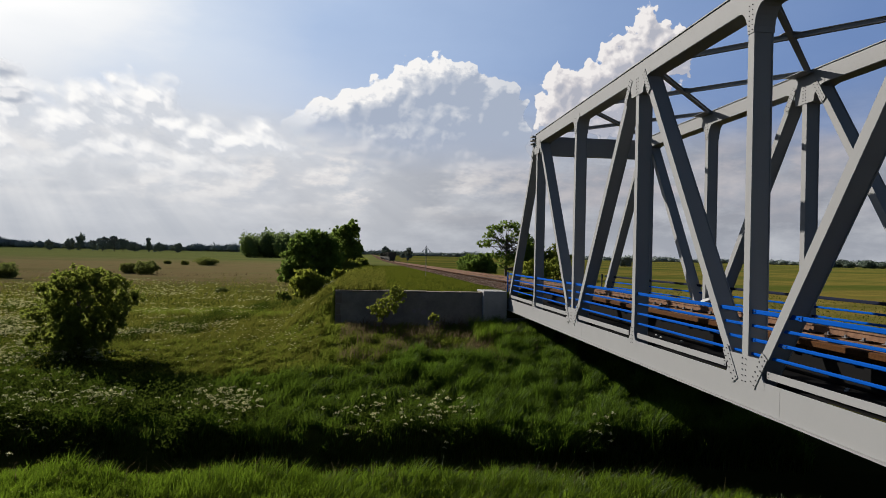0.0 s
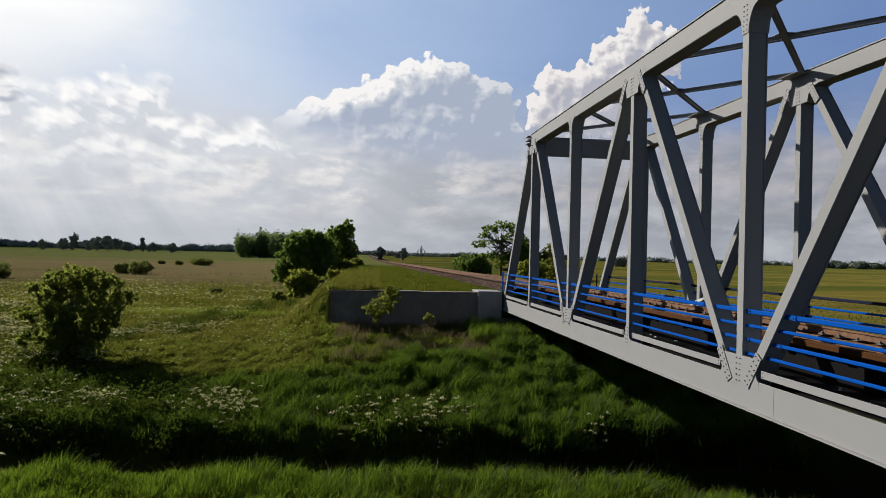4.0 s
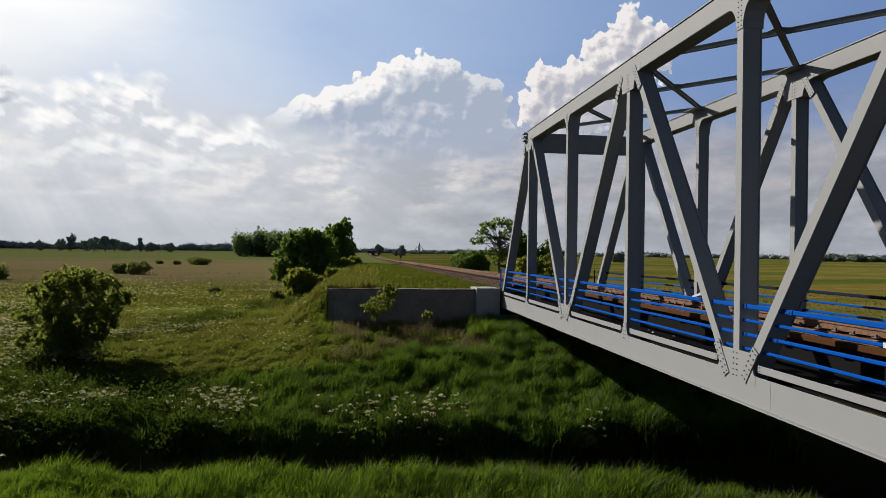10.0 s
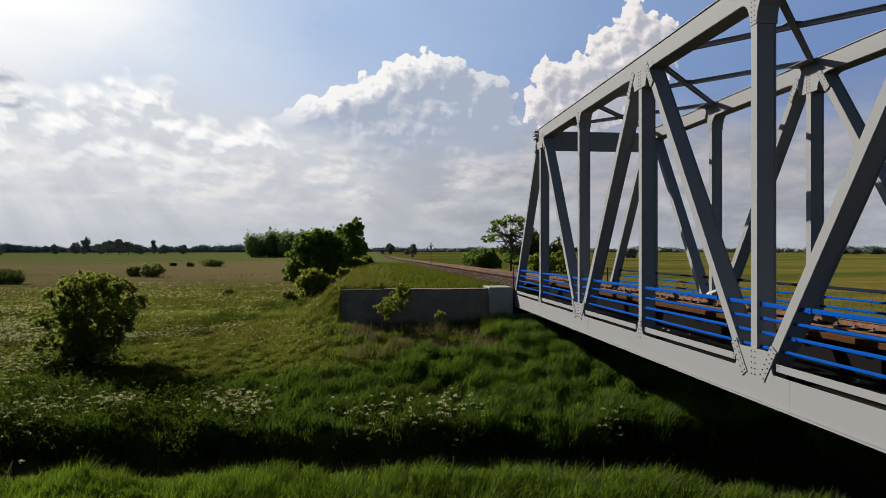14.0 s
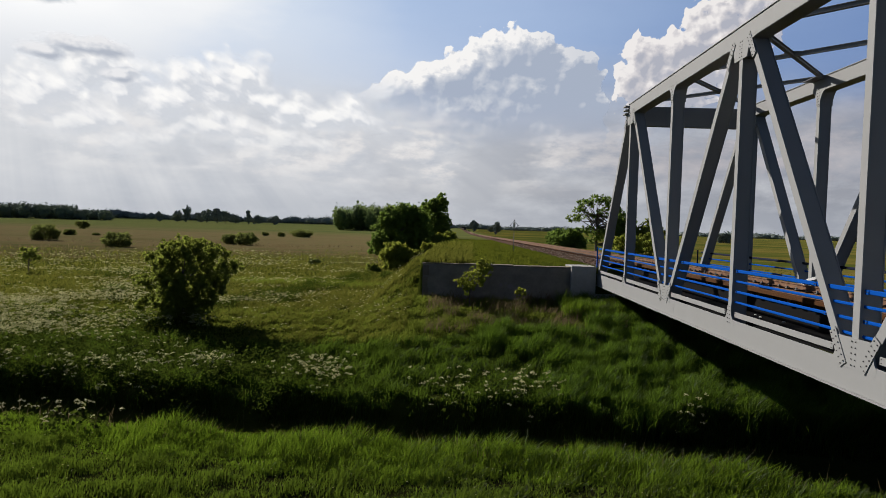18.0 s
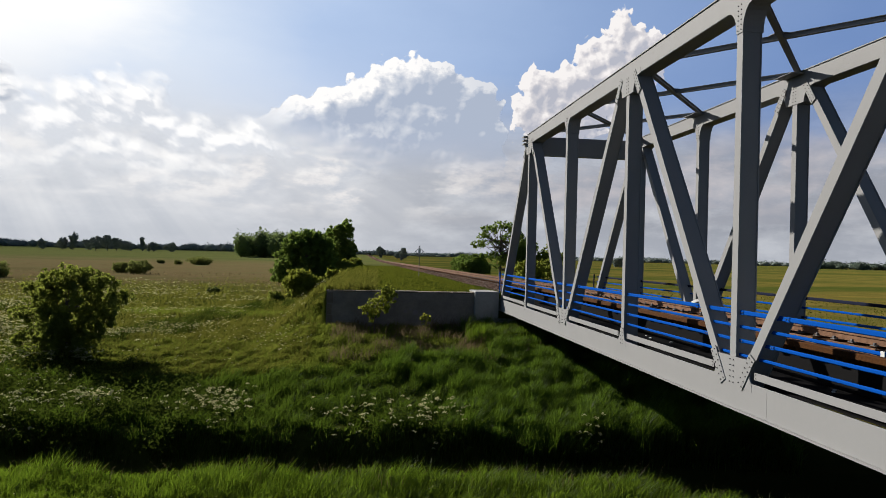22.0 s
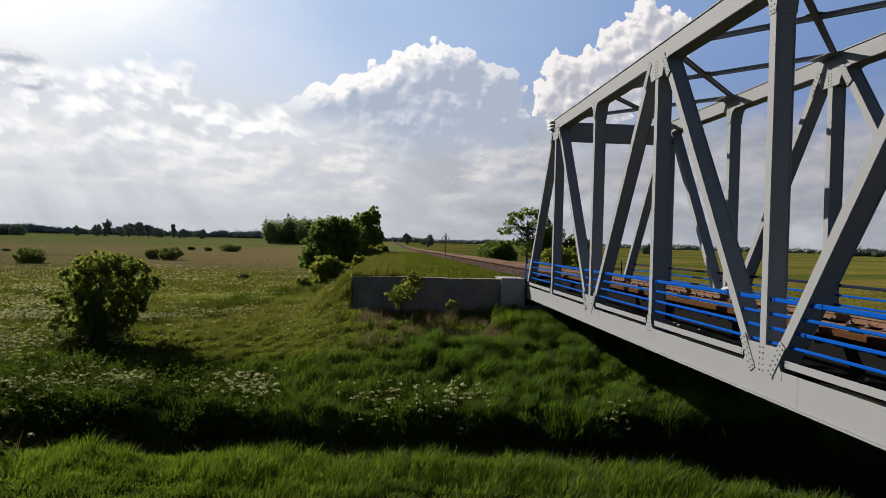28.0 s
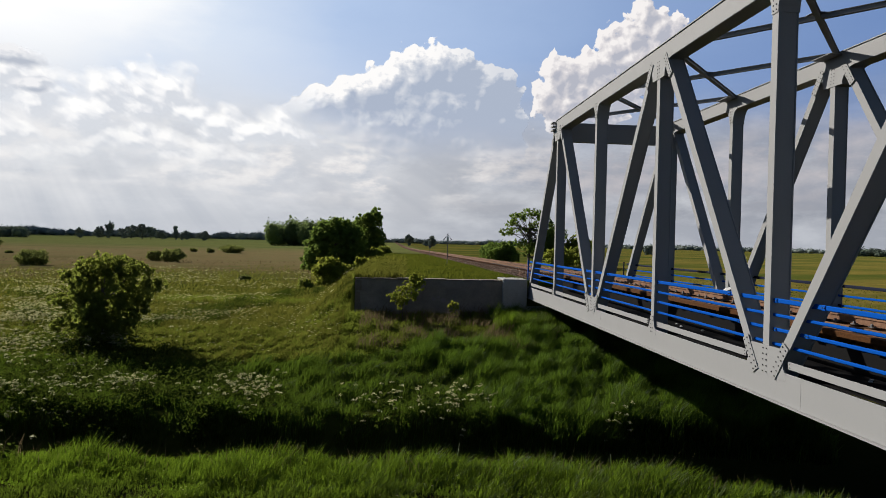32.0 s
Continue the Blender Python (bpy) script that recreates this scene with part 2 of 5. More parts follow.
LEAF_MEADOW = blade_material("meadow_bush_leaves", (0.060, 0.075, 0.022), (0.130, 0.145, 0.040), (0.11, 0.115, 0.035), 0.45, 1.05)
LEAF_LIGHT = blade_material("young_leaves", (0.100, 0.140, 0.016), (0.280, 0.300, 0.050), (0.24, 0.24, 0.045), 0.5, 0.8)
LEAF_DARK = blade_material("tree_leaves", (0.040, 0.064, 0.014), (0.100, 0.138, 0.028), (0.08, 0.105, 0.024), 0.50, 1.4)
# The next two are greyed and lightened: distance haze put into the leaf colour.
LEAF_FAR_HAZED = blade_material("hazed_far_leaves", (0.100, 0.112, 0.104), (0.114, 0.128, 0.118), (0.11, 0.124, 0.114), 0.08, 1.75)
LEAF_EDGE_HAZED = blade_material("hazed_edge_leaves", (0.068, 0.084, 0.066), (0.080, 0.098, 0.076), (0.076, 0.092, 0.072), 0.08, 1.25)
LEAF_GROVE = blade_material("grove_leaves", (0.045, 0.064, 0.024), (0.080, 0.104, 0.038), (0.07, 0.088, 0.034), 0.40, 1.5)
PETAL = blade_material("white_umbels", (0.62, 0.58, 0.30), (0.86, 0.81, 0.46), (0.70, 0.66, 0.34), 0.4, 0.48, 0.0, 1.5)
WEED = blade_material("weed_leaves", (0.026, 0.046, 0.006), (0.075, 0.105, 0.015), (0.055, 0.07, 0.014), 0.45, 0.55, 0.0, 1.6)


def plain(name, color, rough=0.7):
    k = Nodes(name)
    n = k.noise(4, 4, 0.6, k.where())
    return k.surface(k.mix(n, color, tuple(v * 0.6 for v in color)), rough)


PALE_MARK = plain("faded_mark", (0.24, 0.20, 0.20))
WAGON = plain("wagon_paint", (0.018, 0.016, 0.016))
SIGN_DARK = plain("sign_steel", (0.10, 0.10, 0.105))
SIGN_PALE = plain("sign_board", (0.6, 0.6, 0.58))


# ---- geometry helpers ----
def link(name, mesh, mat, parent=None, label=""):
    ob = new(name, mesh)
    if mat is not None:
        mesh.materials.clear()
        mesh.materials.append(mat)
    if parent is not None:
        ob.parent = parent
    if label:
        ob["label"] = label
    return ob


def part(name, bm, mat, parent=None, label=""):
    mesh = bpy.data.meshes.new(name)
    bm.to_mesh(mesh)
    bm.free()
    return link(name, mesh, mat, parent, label)


def thing(name, label, category, group="", kind="", at=None):
    ob = new(name)
    ob.empty_display_size = 0.2
    if at is not None:
        ob.matrix_basis = at
    return tagged(ob, label, category, group, kind)


def mesh_np(name, verts, faces):
    verts, faces = np.asarray(verts, np.float32), np.asarray(faces, np.int32)
    me = bpy.data.meshes.new(name)
    m, k = faces.shape
    me.vertices.add(len(verts)), me.loops.add(m * k), me.polygons.add(m)
    me.vertices.foreach_set("co", verts.ravel())
    me.loops.foreach_set("vertex_index", faces.ravel())
    me.polygons.foreach_set("loop_start", np.arange(0, m * k, k, dtype=np.int32))
    me.update(calc_edges=True)
    return me


def add_box(bm, lo, hi, bevel=0.0, m=None):
    c, s = [(a + b) / 2 for a, b in zip(lo, hi)], [b - a for a, b in zip(lo, hi)]
    got = bmesh.ops.create_cube(bm, size=1, matrix=(m or Matrix()) @ Matrix.Translation(c) @ Matrix.Diagonal((*s, 1)))
    if bevel:
        edges = {e for v in got["verts"] for e in v.link_edges}
        bmesh.ops.bevel(bm, geom=list(edges), offset=bevel, segments=1, affect="EDGES")


def box(lo, hi, bevel=0.0, m=None):
    bm = bmesh.new()
    add_box(bm, lo, hi, bevel, m)
    return bm


def along(a, b, side):
    """A frame at a whose z runs to b and whose x is nearest to side."""
    z = (Vector(b) - Vector(a)).normalized()
    y = z.cross(Vector(side)).normalized()
    x = y.cross(z)
    m = Matrix((x, y, z)).transposed().to_4x4()
    m.translation = a
    return m, (Vector(b) - Vector(a)).length


def add_tube(bm, a, b, r, sides=8):
    m, ln = along(a, b, (1, 0.01, 0.02))
    bmesh.ops.create_cone(bm, cap_ends=True, segments=sides, radius1=r, radius2=r, depth=ln, matrix=m @ Matrix.Translation((0, 0, ln / 2)))


# ---- ground ----
def smooth(e0, e1, x):
    t = np.clip((x - e0) / (e1 - e0), 0, 1)
    return t * t * (3 - 2 * t)


def waves(x, y):
    return (np.sin(x * 0.31 + 1.3 * np.sin(y * 0.11)) * np.sin(y * 0.27 + 0.7) * 0.5 + np.sin(x * 0.83 + y * 0.61) * 0.25 + np.sin(x * 1.9 - y * 1.3 + 2) * 0.12)


def ditch_y(x):
    return 19.5 - 0.11 * x + 0.35 * np.sin(x * 0.23)


def near_y(x):
    """The ditch widens towards the viewpoint under the bridge."""
    return ditch_y(x) - 0.036 * np.clip(x - 2.0, 0, 9.0) ** 2


def ditch_gap(x, y):
    return np.maximum(np.maximum(near_y(x) - y, y - ditch_y(x)), 0)


def fall(y):
    """By how much the line drops towards the north."""
    d = np.maximum(np.asarray(y, float) - 36, 0)
    e = np.clip(d - 200, 0, 280)
    return 0.008 * (np.minimum(d, 200) + e - e * e / 560)


def height(x, y):
    x, y = np.asarray(x, float), np.asarray(y, float)
    far = np.hypot(x, y)
    base = 0.25 + 0.75 * smooth(22, 38, y) + 0.10 * waves(x, y) * np.clip(1.5 - far / 200, 0.2, 1)
    crest = np.minimum(smooth(-5.8, -1.4, x), 1 - smooth(14.5, 21.0, x))
    front = np.where(x > -1.7, np.clip((y - 34.75) / 0.25, 0, 1), smooth(34.2, 39.5, y))
    apron = base + (2.2 - base) * np.clip((y - 23.5) / 10.5, 0, 1) ** 1.2
    top = 4.02 - fall(y) + 0.05 * waves(x * 2, y)
    level = np.where(y > -8.6, apron + (top - apron) * front, base + (top - base) * np.clip((-9.4 - y) / 0.4, 0, 1))
    z = base + (level - base) * crest
    d = ditch_gap(x, y)
    return z - (z + 1.5) * (1 - smooth(1.0, 2.5, d))


def axis(lo, hi, centre, near, steps):
    """Places along an axis, close together about the centre."""
    u = np.linspace(-1, 1, steps)
    v = np.sinh(u * near) / np.sinh(near)
    return centre + np.where(v < 0, v * (centre - lo), v * (hi - centre))


gx, gy = axis(-3600, 3600, 0, 7.6, 420), axis(-1500, 3600, 30, 7.2, 460)
GX, GY = np.meshgrid(gx, gy)
i, j = np.meshgrid(np.arange(len(gx) - 1), np.arange(len(gy) - 1))
q = (j * len(gx) + i).ravel()
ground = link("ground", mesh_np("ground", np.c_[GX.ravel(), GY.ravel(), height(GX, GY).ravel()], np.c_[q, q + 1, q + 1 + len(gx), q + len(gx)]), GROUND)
tagged(ground, "green and brown meadow ground with a grassy railway embankment", "ground", kind="structure")
ground.data.polygons.foreach_set("use_smooth", [True] * len(ground.data.polygons))

bm = bmesh.new()
bmesh.ops.create_grid(bm, x_segments=60, y_segments=4, size=1, matrix=Matrix.Translation((0, 19.5, -1.3)) @ Matrix.Diagonal((120, 16, 1, 1)))
water = part("water", bm, WATER)
tagged(water, "dark still water in a narrow overgrown ditch", "water", kind="structure")

# ---- abutments ----
bm = box((-1.54, 34.715, 0.5), (6.0, 35.3, 3.98))
wing = part("abutment_wall", bm, OLD_WALL)
tagged(wing, "old dark weathered concrete abutment wall beside the bridge", "wall", kind="structure")
for k in range(6):
    z = 1.62 + 0.395 * k
    part("course", box((-1.55, 34.70, z), (6.0, 34.72, z + 0.383), 0.004), OLD_WALL, wing)
for x, z, r in ((2.45, 3.02, 0.10), (2.95, 2.96, 0.14), (2.7, 3.12, 0.06)):
    bm = bmesh.new()
    bmesh.ops.create_circle(bm, cap_ends=True, segments=10, radius=r, matrix=pose(x, 34.694, z, 90, 0, 0))
    part("paint_mark", bm, PALE_MARK, wing, "faded pale paint blotch")
cope_rng = random.Random(8)
x = -1.60
while x < 5.9:
    w = min(cope_rng.uniform(0.7, 1.5), 6.0 - x)
    d = cope_rng.uniform(-0.02, 0.03)
    part("coping", box((x, 34.65 + d, 3.985), (x + w - 0.02, 35.4, 4.05 + cope_rng.uniform(-0.025, 0.03)), 0.02), COPING, wing)
    x += w
for z in (1.7, 2.25, 2.8, 3.4):
    part("quoin", box((-1.575, 34.685, z), (-1.30 + cope_rng.uniform(-0.08, 0.12), 34.70, z + 0.52), 0.006), COPING, wing, "pale worn concrete at the wall's end")
for y0, y1, name in ((34.45, 36.4, "bridge_abutment"), (-11.6, -9.6, "bridge_abutment")):
    ab = tagged(part(name, box((6.004, y0, -0.5), (14.2, y1, 2.72)), NEW_CONCRETE), "pale grey concrete abutment carrying the bridge end", "abutment", kind="structure")
    part("wing_block", box((6.004, y0 - 0.04, 2.3), (7.25, y1, 4.12), 0.02), NEW_CONCRETE, ab)
    part("wing_block", box((12.95, y0 - 0.04, 2.3), (14.2, y1, 4.12), 0.02), NEW_CONCRETE, ab)

# ---- bridge ----
XN, XF, PANEL, Y0 = 7.4, 12.4, 5.625, 34.985
ZB, ZG, ZC, ZT = 3.145, 3.735, 10.98, 11.44     # girder foot and top, top chord's underside and top
DEEP = 0.40


def panel_y(i):
    return Y0 - PANEL * i


bridge = thing("railway_bridge", "pale grey painted steel truss railway bridge with riveted gusset plates", "bridge")


def h_member(name, a, b, wide, deep, parent=bridge, mat=GREY_PAINT):
    """A rolled section from a to b: two flanges that face west and east, and a boxed web between them."""
    m, ln = along(a, b, (1, 0, 0))
    bm = bmesh.new()
    add_box(bm, (0, -wide / 2, 0), (0.025, wide / 2, ln), 0.004, m)
    add_box(bm, (deep - 0.025, -wide / 2, 0), (deep, wide / 2, ln), 0.004, m)
    add_box(bm, (0.025, -wide * 0.40, 0), (deep - 0.025, -wide * 0.40 + 0.02, ln), 0, m)
    add_box(bm, (0.025, wide * 0.40 - 0.02, 0), (deep - 0.025, wide * 0.40, ln), 0, m)
    return part(name, bm, mat, parent)


def gusset(x0, deep, y, z, wide, narrow, reach, rows):
    """A node plate of the chord's full depth: it leaves the chord in two hollow curves. rows: lines of bolts (dy, dz, dy, dz, count)."""
    steps = 7
    arc = [(wide - (wide - narrow) * math.sin(k / steps * math.pi / 2), reach * (1 - math.cos(k / steps * math.pi / 2))) for k in range(steps + 1)]
    outline = [(-wide, -0.15 * math.copysign(1, reach))] + [(-a, b) for a, b in arc] + [(a, b) for a, b in reversed(arc)] + [(wide, -0.15 * math.copysign(1, reach))]
    bm = bmesh.new()
    for xa, xb in (((x0 - 0.016, x0 + 0.02),) if reach > 0 else ((x0 - 0.016, x0 + deep),)):
        front = [bm.verts.new((xa, y + a, z + b)) for a, b in outline]
        back = [bm.verts.new((xb, y + a, z + b)) for a, b in outline]
        bm.faces.new(front), bm.faces.new(list(reversed(back)))
        for k in range(len(outline)):
            n = (k + 1) % len(outline)
            bm.faces.new((front[k], back[k], back[n], front[n]))
    bmesh.ops.recalc_face_normals(bm, faces=bm.faces)
    plate = part("gusset", bm, GREY_PAINT, bridge)
    bm = bmesh.new()
    for ya, za, yb, zb, count in rows:
        for k in range(count):
            f = k / max(1, count - 1)
            bmesh.ops.create_cone(bm, cap_ends=True, segments=6, radius1=0.0145, radius2=0.012, depth=0.017,
                                  matrix=Matrix.Translation((x0 - 0.022, y + ya + (yb - ya) * f, z + za + (zb - za) * f)) @ pose(0, 0, 0, 0, -90, 0))
    tagged(part("bolts", bm, BOLT_PAINT, plate, "dark bolt heads in rows"), kind="stuff")
    return plate


def splice(x0, y, z, dy, dz, length, wide=0.215):
    """A cover plate with two lines of bolts over a diagonal's end."""
    a = Vector((x0 - 0.034, y, z))
    b = a + Vector((0, dy, dz)).normalized() * length
    m, ln = along(a, b, (1, 0, 0))
    bm = bmesh.new()
    add_box(bm, (0, -wide / 2, 0), (0.018, wide / 2, ln), 0.003, m)
    plate = part("splice_plate", bm, GREY_PAINT, bridge)
    bm = bmesh.new()
    for s in (-0.055, 0.055):
        for k in range(6):
            bmesh.ops.create_cone(bm, cap_ends=True, segments=6, radius1=0.0145, radius2=0.012, depth=0.017,
                                  matrix=m @ Matrix.Translation((-0.007, s, 0.06 + k * (ln - 0.12) / 5)) @ pose(0, 0, 0, 0, -90, 0))
    tagged(part("bolts", bm, BOLT_PAINT, plate, "dark bolt heads in rows"), kind="stuff")


Y_SOUTH, Y_NORTH = panel_y(8) - 0.35, Y0 + 0.30
for x0 in (XN, XF):
    y_a, y_b = panel_y(1) + 0.30, panel_y(7) - 0.30
    part("top_chord", box((x0 - 0.012, y_b, ZC), (x0 + 0.45, y_a, ZT), 0.012), GREY_PAINT, bridge)
    part("chord_cover", box((x0 - 0.04, y_b, ZT), (x0 + 0.48, y_a, ZT + 0.025)), GREY_PAINT, bridge)
    part("bottom_chord", box((x0 - 0.012, Y_SOUTH, ZB + 0.03), (x0 + 0.02, Y_NORTH, ZG), 0.004), GREY_PAINT, bridge)
    # its blackness paints the shade of the slot behind the bottom chord
    part("inner_web", box((x0 + 0.38, Y_SOUTH, ZB + 0.03), (x0 + 0.41, Y_NORTH, 3.622), 0.004), SHADED_STEEL, bridge)
    part("bottom_flange", box((x0 - 0.07, Y_SOUTH, ZB), (x0 + 0.47, Y_NORTH, ZB + 0.03)), GREY_PAINT, bridge)
    for i in range(1, 8):
        h_member("vertical", (x0, panel_y(i), ZG - 0.3), (x0, panel_y(i), ZC + 0.1), 0.215, DEEP)
    for i in range(8):
        low, high = (i, i + 1) if i % 2 == 0 else (i + 1, i)
        name = "end_post" if i in (0, 7) else "diagonal"
        lean = 0.28 if high > low else -0.28     # the tops stop short of the nodes
        h_member(name, (x0 + 0.002, panel_y(low), 3.2), (x0 + 0.002, panel_y(high) + lean, 11.35), 0.225, 0.40)
    for i in range(1, 8):
        y = panel_y(i)
        slope = (PANEL - 0.28) / 8.15
        if i % 2:
            gusset(x0, 0.42, y, ZG, 0.30, 0.115, 0.36, [(s, -0.08, s, 0.34, 5) for s in (-0.06, 0.06)])
            gusset(x0, 0.45, y, ZC, 0.85, 0.40, -0.42, [(s, 0.05, s, -0.34, 5) for s in (-0.06, 0.06)])
            for d in (-1, 1):
                splice(x0, y + d * 0.44, ZC + 0.12, d * slope, -1, 0.74)
        else:
            gusset(x0, 0.42, y, ZG, 0.68, 0.56, 0.42, [(s, -0.08, s, 0.36, 5) for s in (-0.06, 0.06)])
            gusset(x0, 0.42, y, ZC, 0.42, 0.110, -0.50, [(s, 0.05, s, -0.44, 6) for s in (-0.055, 0.055)])
            for d in (-1, 1):
                splice(x0, y + d * 0.29, ZG - 0.12, d * slope, 1, 0.74)
    for low, high, s in ((0, 1, 1), (8, 7, -1)):     # box plates on the outer sides of the end posts
        m, ln = along((x0, panel_y(low), 3.2), (x0, panel_y(high) + s * 0.28, 11.35), (1, 0, 0))
        part("end_plate", box((0.03, min(s * 0.112, s * 0.21), ln - 1.75), (0.40, max(s * 0.112, s * 0.21), ln - 0.62), 0.01, m), GREY_PAINT, bridge)
    # stiffener fins at the chord's ends and the joints in the girder's face
    for y, s in ((panel_y(1) + 0.30, 1), (panel_y(7) - 0.30, -1)):
        for z in (ZC + 0.06, ZC + 0.22, ZC + 0.38):
            part("end_fin", box((x0 - 0.17, min(y - s * 0.04, y + s * 0.40), z), (x0 + 0.46, max(y, y + s * 0.40), z + 0.05)), GREY_PAINT, bridge)
    for z in (ZB + 0.16, ZB + 0.30, ZB + 0.44):
        part("end_fin", box((x0 - 0.13, Y_NORTH - 0.03, z), (x0 + 0.42, Y_NORTH + 0.30, z + 0.045)), GREY_PAINT, bridge)
    for y in (panel_y(4) - 1.15, panel_y(2) - 1.15, panel_y(6) + 1.15):
        part("weld_seam", box((x0 - 0.0145, y - 0.006, ZB + 0.05), (x0 - 0.012, y + 0.006, ZG)), GREY_PAINT, bridge)


def top_bracing(a, b):
    m, ln = along(a, b, (0, 0, 1))
    bm = bmesh.new()
    add_box(bm, (-0.06, -0.01, 0), (0.06, 0.01, ln), 0, m)
    add_box(bm, (-0.06, -0.065, 0), (-0.048, 0.065, ln), 0, m)
    add_box(bm, (0.048, -0.065, 0), (0.06, 0.065, ln), 0, m)
    return part("bracing", bm, GREY_PAINT, bridge)


ZX = ZT + 0.03
for i in range(1, 7):
    top_bracing((XN + 0.3, panel_y(i), ZX), (XF + 0.1, panel_y(i + 1), ZX))
    top_bracing((XN + 0.3, panel_y(i + 1), ZX - 0.004), (XF + 0.1, panel_y(i), ZX - 0.004))
    ym = (panel_y(i) + panel_y(i + 1)) / 2
    part("cross_plate", box((9.88, ym - 0.18, ZX + 0.062), (10.22, ym + 0.18, ZX + 0.072)), GREY_PAINT, bridge)
for i in range(1, 8):
    for xa, xb in ((XN + 0.46, XN + 0.85), (XF - 0.4, XF - 0.02)):
        part("wind_plate", box((xa, panel_y(i) - 0.42, ZT - 0.075), (xb, panel_y(i) + 0.42, ZT - 0.06)), GREY_PAINT, bridge)
for i in (1, 7):
    part("portal_beam", box((XN + 0.4, panel_y(i) - 0.15, ZT - 0.95), (XF + 0.02, panel_y(i) + 0.15, ZT - 0.12), 0.01), GREY_PAINT, bridge)
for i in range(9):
    part("cross_girder", box((XN + 0.43, panel_y(i) - 0.16, ZB + 0.1), (XF - 0.02, panel_y(i) + 0.16, 3.62), 0.01), SHADED_STEEL, bridge)
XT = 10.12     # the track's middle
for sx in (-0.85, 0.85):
    part("stringer", box((XT + sx - 0.12, panel_y(8), 3.45), (XT + sx + 0.12, Y0, 4.12), 0.01), SHADED_STEEL, bridge)
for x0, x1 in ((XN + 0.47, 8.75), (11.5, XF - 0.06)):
    part("walkway", box((x0, Y_SOUTH, 3.68), (x1, Y_NORTH, 3.72), 0.01), SHADED_STEEL, bridge)
# Unseen sheet added under the sleepers: blocks sun stripes through the open deck.
part("deck_light_stop", box((XN + 0.43, Y_SOUTH, 3.625), (XF - 0.02, Y_NORTH, 3.645)), SHADED_STEEL, bridge)
for x0 in (XN, XF):
    for i in range(8):
        south, north = panel_y(i + 1) + (0.30 if i % 2 == 0 else 0.72), panel_y(i) - (0.30 if i % 2 else 0.72)
        toe = part("toe_plate", box((x0 + 0.008, south, ZG + 0.085), (x0 + 0.020, north, ZG + 0.225), 0.003), GREY_PAINT, bridge)
        for y in (south + 0.05, north - 0.05):
            for z in (ZG + 0.12, ZG + 0.19):
                part("bolt", box((x0, y - 0.012, z - 0.012), (x0 + 0.008, y + 0.012, z + 0.012), 0.003), BOLT_PAINT, toe)


# ---- track ----
def rail_profile(bm, x, y0, y1, z):
    add_box(bm, (x - 0.035, y0, z - 0.04), (x + 0.035, y1, z), 0.008)
    add_box(bm, (x - 0.009, y0, z - 0.14), (x + 0.009, y1, z - 0.04))
    add_box(bm, (x - 0.07, y0, z - 0.16), (x + 0.07, y1, z - 0.14))


RAIL_Z = 4.5
LINE = [36, 236, 256, 276, 296, 316, 336, 366, 396, 436, 516, 1600]     # lengths of straight line
track = thing("railway_track", "single railway track with rusty rails on timber sleepers", "railway track")
for sx in (-0.7525, 0.7525):
    bm = bmesh.new()
    rail_profile(bm, XT + sx, -120, 36, RAIL_Z)
    for ya, yb in zip(LINE, LINE[1:]):
        before = set(bm.verts)
        rail_profile(bm, XT + sx, ya, yb, RAIL_Z)
        for v in set(bm.verts) - before:
            v.co.z -= float(fall(v.co.y))
    part("rail", bm, RAIL, track)
sleeper_bm = box((-1.3, -0.12, -0.2), (1.3, 0.12, 0), 0.015)
sleeper_mesh = bpy.data.meshes.new("sleeper")
sleeper_bm.to_mesh(sleeper_mesh)
sleeper_bm.free()
short_bm = box((-1.06, -0.12, -0.2), (1.06, 0.12, 0), 0.015)
short_mesh = bpy.data.meshes.new("sleeper")
short_bm.to_mesh(short_mesh)
short_bm.free()
chair_bm = bmesh.new()
add_box(chair_bm, (-0.17, -0.08, 0.001), (0.17, 0.08, 0.02), 0.005)
for d in (-0.12, 0.12):
    add_box(chair_bm, (d - 0.025, -0.03, 0.019), (d + 0.025, 0.03, 0.075), 0.008)
chair_mesh = bpy.data.meshes.new("rail_chair")
chair_bm.to_mesh(chair_mesh)
chair_bm.free()
y = -10.5
while y < 150:
    ob = link("sleeper", short_mesh if y < Y0 else sleeper_mesh, TIMBER, track)
    ob.location = (XT + random.uniform(-0.03, 0.03), y, RAIL_Z - 0.182 - float(fall(y)))
    if y < 60:
        for sx in (-0.7525, 0.7525):
            link("rail_chair", chair_mesh, SIGN_DARK, ob).location = (sx, 0, 0)
    y += 0.6
for sx in (-1.18, 1.18):
    part("edge_timber", box((XT + sx - 0.09, -10, RAIL_Z - 0.18), (XT + sx + 0.09, Y0, RAIL_Z - 0.06), 0.012), TIMBER, track)
bm = bmesh.new()
prof = [(-2.6, 3.9), (-1.6, 4.25), (1.75, 4.25), (3.0, 3.9)]
for ya, yb in list(zip(LINE, LINE[1:])) + [(-120, -11)]:
    a = [bm.verts.new((XT + px, ya, pz - float(fall(ya)))) for px, pz in prof]
    b = [bm.verts.new((XT + px, yb, pz - float(fall(yb)))) for px, pz in prof]
    for k in range(3):
        bm.faces.new((a[k], a[k + 1], b[k + 1], b[k]))
tagged(part("ballast_bed", bm, BALLAST), "reddish brown stone ballast under the railway track", "ballast", kind="structure")

